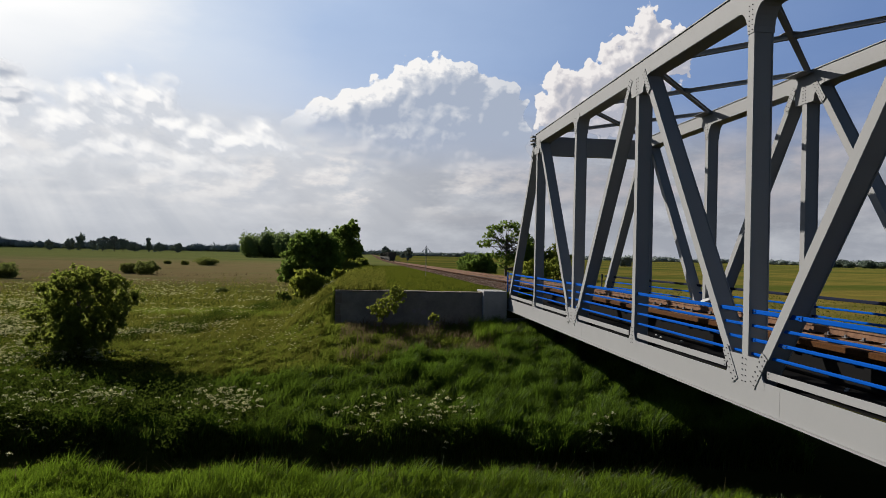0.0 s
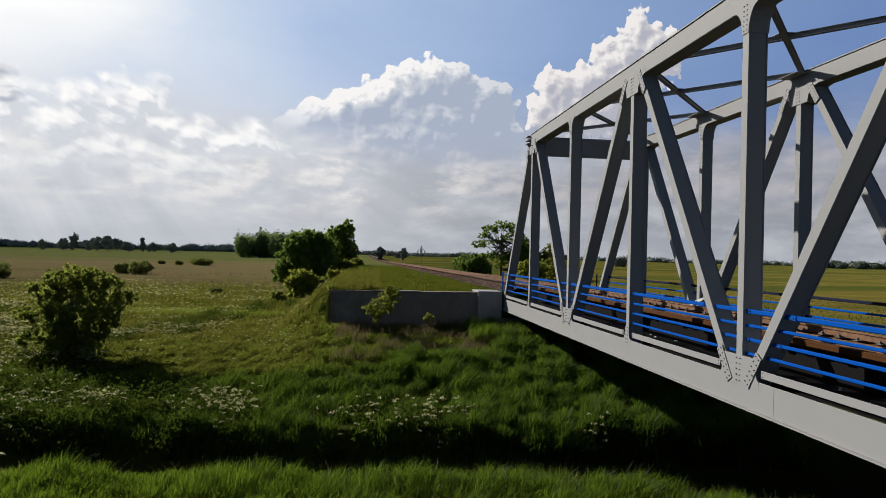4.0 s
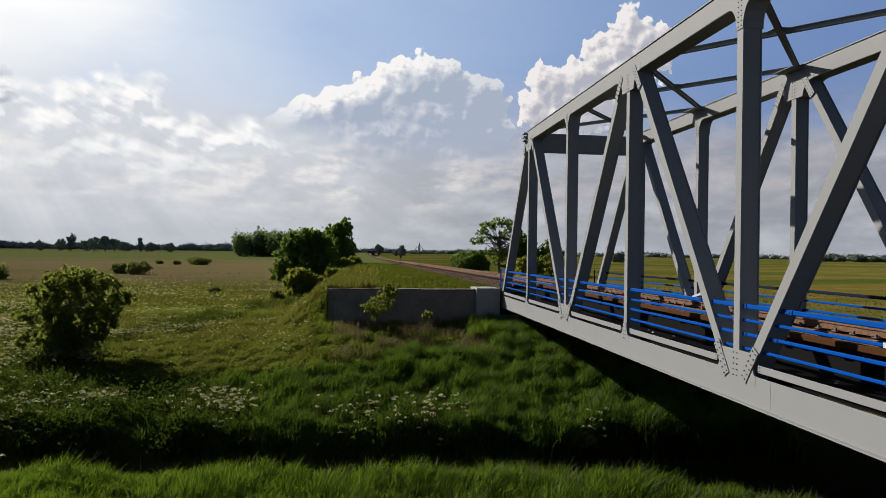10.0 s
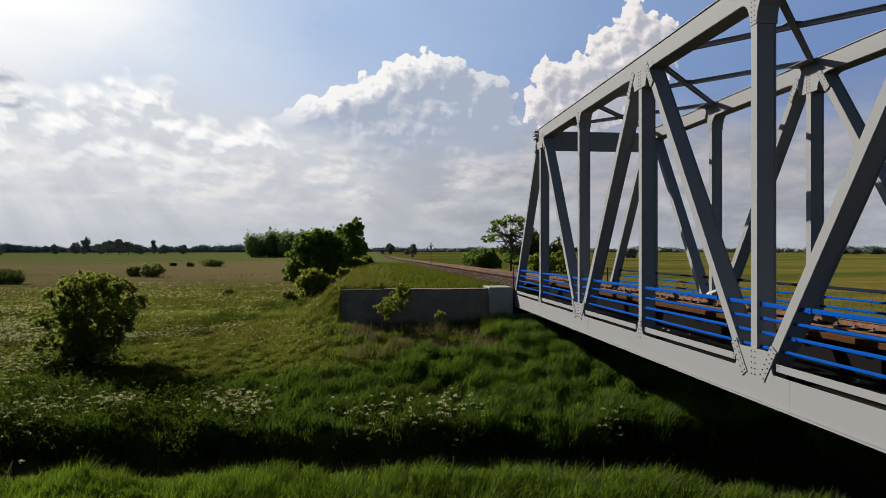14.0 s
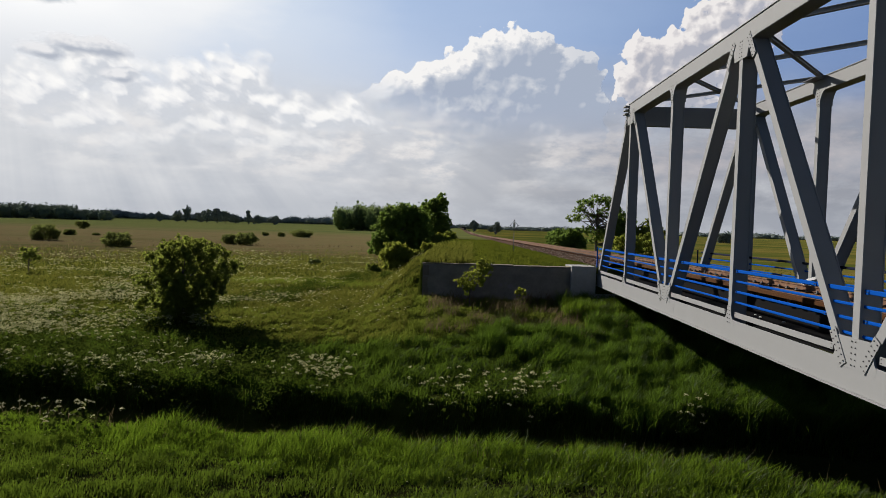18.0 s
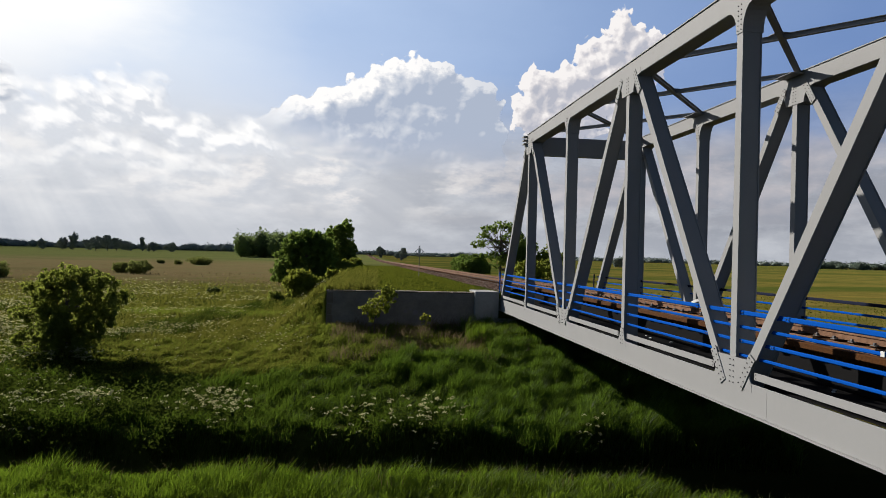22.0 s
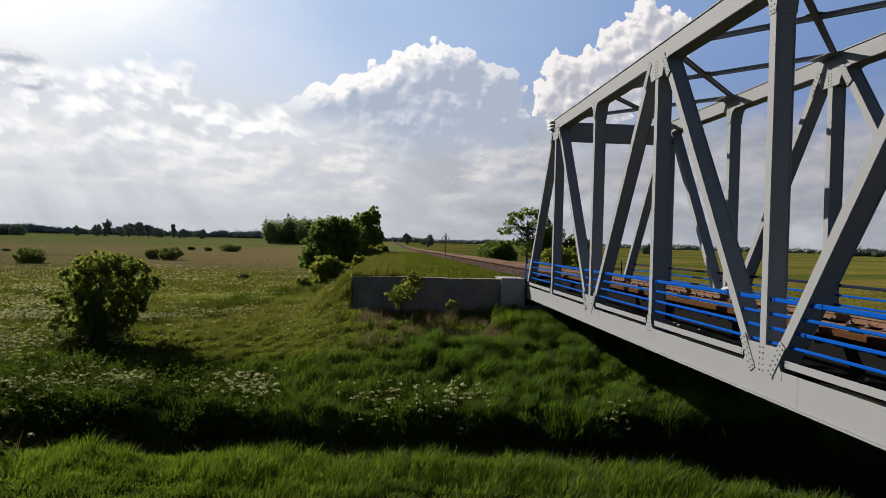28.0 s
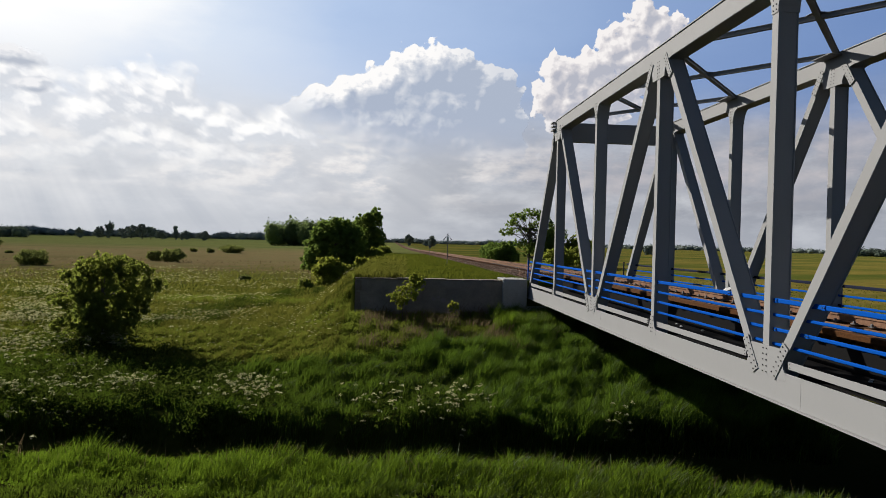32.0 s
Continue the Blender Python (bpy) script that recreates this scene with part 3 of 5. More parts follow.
stone_np = np.random.default_rng(9)
n = 9000
sy = 36 + 54 * stone_np.random(n) ** 1.8
sx = XT + stone_np.uniform(-2.55, 2.9, n)
keep = np.abs(sx - XT) > 1.32
sx, sy = sx[keep], sy[keep]
sz = np.interp(sx - XT, [q[0] for q in prof], [q[1] for q in prof]) - fall(sy)
size = stone_np.uniform(0.025, 0.06, len(sx))[:, None, None]
octa = np.array([(1, 0, 0), (-1, 0, 0), (0, 1, 0), (0, -1, 0), (0, 0, 0.8), (0, 0, -0.8)])
v = np.c_[sx, sy, sz + 0.012][:, None, :] + octa[None] * size * stone_np.uniform(0.6, 1.3, (len(sx), 6, 1))
f = np.array([(0, 2, 4), (2, 1, 4), (1, 3, 4), (3, 0, 4), (2, 0, 5), (1, 2, 5), (3, 1, 5), (0, 3, 5)])


def stone_material():
    k = Nodes("ballast_stone")
    return k.matte(k.ramp(k.island(), [(0.2, (0.07, 0.050, 0.040)), (0.6, (0.20, 0.150, 0.120)), (0.95, (0.36, 0.30, 0.26))]))


tagged(link("ballast_stones", mesh_np("ballast_stones", v.reshape(-1, 3), (f[None] + (np.arange(len(sx)) * 6)[:, None, None]).reshape(-1, 3)), stone_material()), "loose brown and grey ballast stones beside the sleepers", "ballast", kind="stuff")

# ---- railings ----
for x0, side in ((XN + 0.10, 1), (XF + 0.30, -1)):
    # the far side's top rail, clamps and posts carry painted shade
    blue = BLUE_PAINT if side > 0 else SHADED_BLUE
    railing = thing("guard_railing", "bright blue steel railing along the bridge walkway" if side > 0 else "blue steel railing on the bridge's far walkway, partly darkened as if shaded", "railing", "bridge railings")
    for z, h in ((5.02, 0.043), (4.745, 0.029), (4.475, 0.032), (4.20, 0.029)):
        for k in range(8):
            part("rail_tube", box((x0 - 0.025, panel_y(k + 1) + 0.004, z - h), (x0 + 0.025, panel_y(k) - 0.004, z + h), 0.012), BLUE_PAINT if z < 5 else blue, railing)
        if z in (5.02, 4.475):
            for k in range(1, 8):
                reach = 0.775 * (z - 3.2) if k % 2 == 0 else 0.775 * (11.35 - z)
                offs = [-0.17, 0.17] + ([s * reach + d for s in (-1, 1) for d in (-0.17, 0.17)] if k % 2 == 0 else [])
                for off in offs:
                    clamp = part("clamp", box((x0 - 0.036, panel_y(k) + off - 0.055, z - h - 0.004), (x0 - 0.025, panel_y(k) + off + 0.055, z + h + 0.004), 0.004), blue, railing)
                    for e in (-0.03, 0.03):
                        part("bolt", box((x0 - 0.046, panel_y(k) + off + e - 0.011, z - 0.011), (x0 - 0.036, panel_y(k) + off + e + 0.011, z + 0.011), 0.003), BOLT_PAINT, clamp)
    for y in (Y0 + 0.5, panel_y(8) - 0.5):
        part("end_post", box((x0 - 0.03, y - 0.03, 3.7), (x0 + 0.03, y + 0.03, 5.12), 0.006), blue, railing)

stone_rng = random.Random(4)
for k in range(9):
    bm = bmesh.new()
    bmesh.ops.create_icosphere(bm, subdivisions=1, radius=1)
    for v in bm.verts:
        v.co *= stone_rng.uniform(0.7, 1.15)
    r = stone_rng.uniform(0.025, 0.055)
    stone = part("stone", bm, SIGN_PALE)
    stone.matrix_basis = pose(stone_rng.uniform(8.0, 8.7), stone_rng.uniform(6.0, 22.0), 3.72 + r * 0.45, 0, 0, stone_rng.uniform(0, 360)) @ Matrix.Diagonal((r * 1.4, r, r * 0.55, 1))
    tagged(stone, "small pale stone lying on the dark bridge walkway", "stone", "stones on the walkway")
tag = tagged(part("tag", box((XN + 0.062, 8.72, 4.71), (XN + 0.074, 8.80, 4.79), 0.003), SIGN_PALE), "small white paper tag on the blue railing", "tag")

plate = thing("bent_plate", "bent white metal strip at the foot of the far truss", "metal strip")
bm = bmesh.new()
for a, b in (((12.24, 24.0, 4.27), (12.22, 23.5, 4.50)), ((12.22, 23.52, 4.49), (12.33, 23.2, 4.60)), ((12.33, 23.2, 4.59), (12.39, 23.1, 4.80))):
    m, ln = along(a, b, (0, 0, 1))
    add_box(bm, (-0.045, -0.006, 0), (0.045, 0.006, ln), 0.002, m)
part("strip", bm, plain("white_sheet", (0.75, 0.75, 0.74)), plate)

# ---- line-side signs ----
sign = thing("track_sign", "slender dark post with a diamond-shaped lattice sign", "sign", at=pose(5.6, 64.5, float(height(5.6, 64.5))))
bm = bmesh.new()
add_tube(bm, (0, 0, -0.1), (0, 0, 2.75), 0.035)
part("post", bm, SIGN_DARK, sign)
bm = bmesh.new()
for a, b in (((0, 2.85), (-0.36, 2.4)), ((-0.36, 2.4), (0, 1.95)), ((0, 1.95), (0.36, 2.4)), ((0.36, 2.4), (0, 2.85))):
    add_tube(bm, (a[0], -0.05, a[1]), (b[0], -0.05, b[1]), 0.022, 6)
part("frame", bm, SIGN_DARK, sign)
for u, w in ((-0.36, 2.4), (0.36, 2.4), (0, 2.9)):
    part("plate", box((u - 0.06, -0.08, w - 0.045), (u + 0.06, -0.06, w + 0.045), 0.01), SIGN_DARK, sign)
part("board", box((-0.11, -0.07, 2.15), (0.11, -0.055, 2.65), 0.01), SIGN_PALE, sign)
marker = thing("track_marker", "short dark post with a tilted round disc beside the track", "sign", at=pose(5.9, 100, float(height(5.9, 100))))
bm = bmesh.new()
add_tube(bm, (0, 0, -0.1), (0, 0, 1.5), 0.022)
part("post", bm, SIGN_DARK, marker)
bm = bmesh.new()
bmesh.ops.create_cone(bm, cap_ends=True, segments=14, radius1=0.21, radius2=0.21, depth=0.05, matrix=pose(0.05, -0.06, 1.62, 80, 0, 20))
part("disc", bm, SIGN_DARK, marker)

# ---- goods train ----
train = thing("goods_train", "dark goods train of open hopper wagons rolling away", "train", at=pose(XT, 275, RAIL_Z))


def wagon_shell():
    bm = bmesh.new()
    prof = [(-1.0, 1.05), (-1.45, 1.9), (-1.5, 3.7), (1.5, 3.7), (1.45, 1.9), (1.0, 1.05)]
    a = [bm.verts.new((x, 0.4, z)) for x, z in prof]
    b = [bm.verts.new((x, 12.6, z)) for x, z in prof]
    bm.faces.new(a), bm.faces.new(list(reversed(b)))
    for k in range(6):
        bm.faces.new((a[k], b[k], b[(k + 1) % 6], a[(k + 1) % 6]))
    bmesh.ops.recalc_face_normals(bm, faces=bm.faces)
    for k in range(9):
        y = 0.7 + k * 1.45
        for s in (-1, 1):
            add_box(bm, (s * 1.5 - 0.06, y - 0.06, 1.8), (s * 1.5 + 0.06, y + 0.06, 3.7))
    add_box(bm, (-1.2, 0.0, 0.95), (1.2, 13.0, 1.15))
    for s in (-0.87, 0.87):
        add_tube(bm, (s, -0.3, 1.05), (s, 0.1, 1.05), 0.2)
    return bm


def bogie():
    bm = bmesh.new()
    for y in (-0.9, 0.9):
        for x in (-0.75, 0.75):
            bmesh.ops.create_cone(bm, cap_ends=True, segments=14, radius1=0.46, radius2=0.46, depth=0.13, matrix=pose(x, y, 0.46, 0, 90, 0))
    add_box(bm, (-1.1, -1.3, 0.4), (1.1, 1.3, 0.96))
    return bm


shell = part("wagon", wagon_shell(), WAGON, train)
wheels = part("bogie", bogie(), WAGON, shell)
wheels.location = (0, 2.9, 0)
for k in range(16):
    w = shell if k == 0 else link("wagon", shell.data, None, train)
    w.location = (0, 13.4 * k, 0)
    for y in ((10.1,) if k == 0 else (2.9, 10.1)):
        link("bogie", wheels.data, None, w).location = (0, y, 0)


# ---- plants ----
def leaf_cloud(rng, centres, each, spread, size):
    c = np.repeat(centres, each, axis=0)
    n = len(c)
    c = c + rng.normal(0, 1, (n, 3)) * spread
    a, b = rng.normal(0, 1, (n, 3)), rng.normal(0, 1, (n, 3))
    a /= np.linalg.norm(a, axis=1)[:, None]
    b = np.cross(a, b)
    b /= np.linalg.norm(b, axis=1)[:, None]
    s = size * rng.uniform(0.6, 1.3, (n, 1))
    v = np.stack([c - a * s, c - b * s * 0.55, c + a * s, c + b * s * 0.55], 1).reshape(-1, 3)
    return v, np.arange(n * 4).reshape(-1, 4)


def crown_centres(rng, lumps, count, fill=0.35):
    """Clump middles inside a crown of lumps (x, y, z, rx, ry, rz), most of them near its skin."""
    out = []
    w = np.array([l[3] * l[4] * l[5] for l in lumps]) ** 0.7
    pick = rng.choice(len(lumps), count, p=w / w.sum())
    for k in pick:
        x, y, z, rx, ry, rz = lumps[k]
        d = rng.normal(0, 1, 3)
        d /= np.linalg.norm(d)
        r = (fill + (1 - fill) * rng.random() ** 0.5) * rng.uniform(0.8, 1.16)
        out.append((x + d[0] * rx * r, y + d[1] * ry * r, max(0.1, z + d[2] * rz * r)))
    return np.array(out)


def tree(name, label, x, y, high, lumps, clumps, each, size, leaf, seed, trunk_r=0.15, category="tree", group="", sink=0.15, foot=None, limbs=14):
    """A tree or bush: tapered trunk, limbs that reach into the crown, and a crown of leaves. Lumps are given from the foot."""
    rng = np.random.default_rng(seed)
    z0 = (float(height(x, y)) if foot is None else foot) - sink
    ob = thing(name, label, category, group, at=pose(x, y, z0))
    cc = crown_centres(rng, lumps, clumps)
    bm = bmesh.new()
    top = Vector((rng.normal(0, 0.1), rng.normal(0, 0.1), high * 0.75))
    pts = [Vector((0, 0, 0)), Vector((rng.normal(0, 0.08), rng.normal(0, 0.08), high * 0.3)), top]
    for (a, b), (r1, r2) in zip(zip(pts, pts[1:]), ((1, 0.75), (0.75, 0.25))):
        m, ln = along(a, b, (1, 0.02, 0.01))
        bmesh.ops.create_cone(bm, cap_ends=True, segments=8, radius1=trunk_r * r1, radius2=trunk_r * r2, depth=ln, matrix=m @ Matrix.Translation((0, 0, ln / 2)))
    for k in range(min(limbs, len(cc))):
        e = Vector(cc[k])
        s = pts[1].lerp(top, rng.random() * 0.8) if e.z > pts[1].z else pts[0].lerp(pts[1], 0.5)
        m, ln = along(s, e, (1, 0.02, 0.01))
        bmesh.ops.create_cone(bm, cap_ends=True, segments=5, radius1=trunk_r * 0.38, radius2=trunk_r * 0.08, depth=ln, matrix=m @ Matrix.Translation((0, 0, ln / 2)))
    part("trunk", bm, BARK, ob)
    mean = np.mean([l[3] for l in lumps])
    v, f = leaf_cloud(rng, cc, each, mean * 0.16, size)
    link("crown", mesh_np("crown", v, f), leaf, ob)
    return ob


def blob_lumps(rx, rz, z, seed, n=9, core=0.72):
    rng = np.random.default_rng(seed)
    out = [(0, 0, z, rx * core, rx * core, rz * core * 1.05)]
    for k in range(n):
        a = rng.uniform(0, 2 * math.pi)
        e = rng.uniform(-0.85, 1.0)
        ring = 0.66 * math.sqrt(max(0.15, 1 - 0.7 * e * e))
        out.append((math.cos(a) * rx * ring, math.sin(a) * rx * ring, z + e * rz * 0.64, rx * rng.uniform(0.28, 0.45), rx * rng.uniform(0.28, 0.45), rz * rng.uniform(0.25, 0.4)))
    return out


def bush_lumps(seed):
    """A full rounded bush: a dark core and many small clumps over it, widest at half its height."""
    rng = np.random.default_rng(seed)
    out = [(0, 0, 2.2, 1.55, 1.5, 1.55), (0, 0, 1.0, 1.25, 1.2, 0.8)]
    for k in range(85):
        z = rng.uniform(0.35, 4.1)
        reach = float(np.interp(z, (0, 0.6, 1.5, 2.5, 3.3, 3.8, 4.3), (0.6, 0.85, 1.5, 2.0, 1.75, 1.25, 0.3))) * rng.uniform(0.6, 1.2)
        a = rng.uniform(0, 2 * math.pi)
        r = rng.uniform(0.18, 0.46)
        out.append((math.cos(a) * reach + 0.25 * (z - 2.2), math.sin(a) * reach, z, r, r, r * rng.uniform(0.8, 1.3)))
    for k in range(34):     # loose upright shoots over the crown
        a, d = rng.uniform(0, 2 * math.pi), rng.uniform(0.2, 2.0)
        r = rng.uniform(0.07, 0.15)
        out.append((math.cos(a) * d + 0.45, math.sin(a) * d, 3.75 - 0.30 * d * d + rng.uniform(0.0, 0.5), r, r, rng.uniform(0.22, 0.45)))
    return out


tree("bush", "large rounded green bush standing alone in the meadow", -12.7, 31.6, 4.6, [tuple(1.03 * v for v in l) for l in bush_lumps(5)], 2500, 22, 0.064, LEAF_BUSH, 1, 0.10, "bush")
beside = "trees beside the track"
low = "bushes beside the track"
def ragged(lumps, seed, n, lo, hi):
    """The same crown with small sprigs breaking its outline."""
    rng = np.random.default_rng(seed)
    out = list(lumps)
    for k in range(n):
        x, y, z, rx, ry, rz = lumps[rng.integers(len(lumps))]
        d = rng.normal(0, 1, 3)
        d /= np.linalg.norm(d)
        r = rng.uniform(lo, hi)
        out.append((x + d[0] * rx, y + d[1] * ry, max(r, z + d[2] * rz), r, r, r * rng.uniform(0.8, 1.4)))
    return out


BROAD = [(0, 0, 4.6, 3.3, 3.3, 3.0), (-2.7, -0.4, 3.2, 1.9, 2.2, 2.6), (-3.5, -0.6, 1.4, 1.2, 1.5, 1.5), (2.5, 0, 3.9, 2.3, 2.4, 2.8), (0.3, 0, 7.0, 2.1, 2.0, 1.3), (-1.7, 0, 6.1, 1.5, 1.6, 1.2), (2.1, 0, 6.0, 1.5, 1.5, 1.2), (1.0, -0.5, 1.6, 3.0, 2.4, 1.6)]
TALL = [(0, 0, 5.4, 2.9, 2.9, 4.6), (-1.3, 0, 3.0, 2.2, 2.2, 2.8), (1.5, 0, 3.6, 2.1, 2.2, 3.2), (1.0, 0, 9.8, 1.6, 1.6, 1.5), (-0.9, 0, 8.7, 1.5, 1.5, 1.3), (2.2, -0.4, 1.8, 1.7, 1.8, 1.8)]
tree("tree", "dark broad leafy tree beside the embankment", -8.4, 106, 8.6, ragged(BROAD, 2, 46, 0.4, 0.9), 1500, 22, 0.20, LEAF_DARK, 2, 0.28, "tree", beside)
tree("tree", "tall dark leafy tree beside the embankment", -4.4, 150, 11.4, ragged(TALL, 3, 46, 0.4, 0.95), 1400, 22, 0.25, LEAF_DARK, 3, 0.3, "tree", beside)
tree("tree", "dark leafy tree among others by the embankment", -8.0, 160, 9.6, ragged([(x * 1.25, y, z * 0.9, rx * 1.2, ry, rz * 0.9) for x, y, z, rx, ry, rz in TALL], 33, 30, 0.5, 1.0), 800, 18, 0.34, LEAF_DARK, 33, 0.3, "tree", beside)
tree("tree", "dark leafy tree closing the row by the embankment", -13.0, 168, 9.0, ragged([(x * 1.2, y, z * 0.95, rx * 1.1, ry, rz) for x, y, z, rx, ry, rz in BROAD], 34, 30, 0.5, 1.0), 700, 18, 0.36, LEAF_DARK, 34, 0.3, "tree", beside)
tree("bush", "light green bush at the foot of the embankment", -6.2, 73, 3.6, ragged(blob_lumps(1.75, 1.65, 1.75, 4, 26, 0.8), 4, 40, 0.2, 0.45), 760, 18, 0.12, LEAF_LIGHT, 4, 0.1, "bush", low)
for k, (x, y, r, h) in enumerate(((-4.8, 84, 1.3, 1.7), (-3.6, 92, 1.1, 1.5), (-2.6, 103, 1.4, 1.8), (-2.2, 112, 1.3, 1.7), (-1.4, 124, 1.3, 1.8), (-0.9, 138, 1.3, 1.6), (-8.2, 68, 0.8, 0.9))):
    tree("bush", "low green bush on the embankment slope", x, y, h, ragged(blob_lumps(r, h * 0.5, h * 0.5, 40 + k, 10, 0.8), 40 + k, 16, 0.15, 0.35), 240, 14, 0.15, LEAF_LIGHT if k % 2 else LEAF_BUSH, 40 + k, 0.05, "bush", low)
tree("bush", "dark green bush east of the railway track", 23.3, 143, 5.4, ragged(blob_lumps(4.3, 2.7, 2.7, 5, 20, 0.85), 5, 40, 0.4, 0.8), 900, 18, 0.24, LEAF_DARK, 5, 0.15, "bush", low)
AIRY = [(-5.1, 0, 7.7, 1.9, 1.8, 1.0), (-3.9, 0, 9.4, 1.6, 1.8, 0.9), (-2.4, 0, 11.0, 2.2, 2.0, 1.1), (0.4, 0, 12.3, 2.3, 2.2, 1.0), (3.0, 0, 11.2, 2.4, 2.2, 1.3), (1.2, 0, 9.0, 1.8, 1.7, 1.0), (4.6, 0, 8.6, 2.0, 2.0, 1.5), (7.0, 0, 7.2, 2.3, 2.0, 2.0), (-1.8, 0, 8.2, 1.2, 1.4, 0.8), (-1.2, -1, 4.2, 2.3, 2.0, 2.0), (3.8, 0, 4.2, 3.0, 2.4, 2.6), (6.5, 0, 2.6, 2.4, 2.2, 2.2)]
tree("tree", "tall airy leafy tree with open limbs east of the track", 31.6, 152, 13.6, ragged(AIRY, 6, 30, 0.3, 0.7), 620, 15, 0.22, LEAF_DARK, 6, 0.34, "tree", beside, limbs=70)
tree("tree", "leafy tree east of the railway track", 37.0, 152, 9.0, ragged(blob_lumps(3.2, 3.4, 5.2, 7, 14, 0.7), 7, 24, 0.4, 0.8), 520, 16, 0.23, LEAF_DARK, 7, 0.22, "tree", beside)
tree("tree", "leafy tree east of the railway track", 43.0, 150, 8.0, ragged(blob_lumps(3.6, 3.6, 4.0, 8, 14, 0.75), 8, 24, 0.4, 0.8), 520, 16, 0.25, LEAF_BUSH, 8, 0.22, "tree", beside)
tree("bush", "light green bush below the embankment", 33.0, 130, 3.6, ragged(blob_lumps(3.2, 2.4, 2.4, 9, 16, 0.8), 9, 24, 0.3, 0.6), 420, 16, 0.22, LEAF_LIGHT, 9, 0.12, "bush", low)
tree("bush", "light green bush below the embankment", 40.0, 138, 3.2, ragged(blob_lumps(3.6, 2.6, 2.6, 10, 16, 0.8), 10, 24, 0.3, 0.6), 420, 16, 0.22, LEAF_BUSH, 10, 0.12, "bush", low)
tree("shrub", "young light green shrub growing against the abutment wall", 0.9, 32.9, 2.2, ragged([(-0.38, 0, 1.25, 0.42, 0.36, 0.34), (0.0, 0, 1.5, 0.58, 0.46, 0.42), (0.42, 0, 1.85, 0.52, 0.42, 0.40), (0.62, 0, 2.12, 0.34, 0.30, 0.28)], 12, 34, 0.08, 0.2), 280, 13, 0.058, LEAF_LIGHT, 12, 0.03, "shrub", "shrubs at the wall")
tree("shrub", "small light green shrub growing against the abutment wall", 3.3, 33.1, 1.2, blob_lumps(0.32, 0.5, 0.75, 13, 8, 0.7), 50, 10, 0.06, LEAF_LIGHT, 13, 0.02, "shrub", "shrubs at the wall")
tree("sapling", "thin young tree alone in the meadow", -34.6, 54.3, 2.5, blob_lumps(0.9, 0.75, 1.75, 14, 9, 0.4), 60, 12, 0.11, LEAF_BUSH, 14, 0.06, "tree")
for k, (x, y, r, h) in enumerate(((-75, 122, 2.7, 3.0), (-90, 156, 1.6, 1.4), (-125, 224, 2.4, 3.2), (-53, 105, 2.5, 2.4), (-44.3, 132, 1.6, 2.1), (-40.2, 129, 2.4, 2.6),
                                  (-47.3, 207, 3.8, 2.3), (-53.4, 206, 1.3, 1.5), (-60.6, 214, 1.2, 1.3), (-16.2, 78, 0.65, 0.8), (-21.2, 42, 0.9, 0.6), (-86, 160, 0.9, 0.7))):
    tree("bush", "dark rounded bush standing in the open meadow", x, y, h, blob_lumps(r, h * 0.52, h * 0.5, 60 + k, 10, 0.85), 460, 14, 0.06 + r * 0.030, LEAF_MEADOW, 60 + k, 0.06, "bush", "bushes in the meadow")


def polar(az, dist):
    return math.sin(radians(az)) * dist, math.cos(radians(az)) * dist


def hearts(centres):
    """Plain rounded hearts inside far crowns, so that no sky shows through them."""
    bm = bmesh.new()
    bmesh.ops.create_icosphere(bm, subdivisions=1, radius=1)
    v = np.array([w.co for w in bm.verts])
    f = np.array([[w.index for w in t.verts] for t in bm.faces])
    bm.free()
    c = np.asarray(centres)
    verts = (c[:, None, :3] + v[None] * c[:, None, 3:]).reshape(-1, 3)
    return verts, (f[None] + (np.arange(len(c)) * len(v))[:, None, None]).reshape(-1, 3)


def wood(label, spots, leaf, leaf_size, clumps, seed, category="forest"):
    """Many far trees as one: spots are (x, y, height, width)."""
    rng = np.random.default_rng(seed)
    vs, fs, n = [], [], 0
    for x, y, h, w in spots:
        z0 = float(height(x, y))
        cc = crown_centres(rng, [(x, y, z0 + h * 0.52, w * 0.5, w * 0.5, h * 0.48), (x + w * 0.2, y, z0 + h * 0.35, w * 0.45, w * 0.45, h * 0.33)], clumps, 0.2)
        v, f = leaf_cloud(rng, cc, 3, w * 0.06, leaf_size)
        vs.append(v), fs.append(f + n)
        n += len(v)
    v, f = np.concatenate(vs), np.concatenate(fs)
    tris = np.concatenate([f[:, [0, 1, 2]], f[:, [0, 2, 3]]])
    hv, hf = hearts([(x, y, float(height(x, y)) + h * 0.44, w * 0.46, w * 0.46, h * 0.44) for x, y, h, w in spots])
    ob = link("wood", mesh_np("wood", np.concatenate([v, hv]), np.concatenate([tris, hf + len(v)])), leaf)
    return tagged(ob, label, category, kind="stuff")


rw = np.random.default_rng(21)
grove = []
for k in range(75):
    az, d = rw.uniform(-9.9, -2.6), rw.uniform(430, 500)
    grove.append((*polar(az, d), rw.uniform(14, 19) * (0.80 + 0.2 * min(1, (az + 10.4) / 2.5)), rw.uniform(8, 12)))
wood("dense dark leafy grove beyond the meadow", grove, LEAF_GROVE, 0.75, 190, 22)
belt = []
for k in range(170):
    az = rw.uniform(-50, -27.6)
    belt.append((*polar(az, rw.uniform(640, 740)), rw.uniform(10, 13.5) * (0.75 if az > -29.5 else 1), rw.uniform(9, 14)))
wood("dark forest edge across the meadow", belt, LEAF_EDGE_HAZED, 0.95, 130, 23)
belt = []
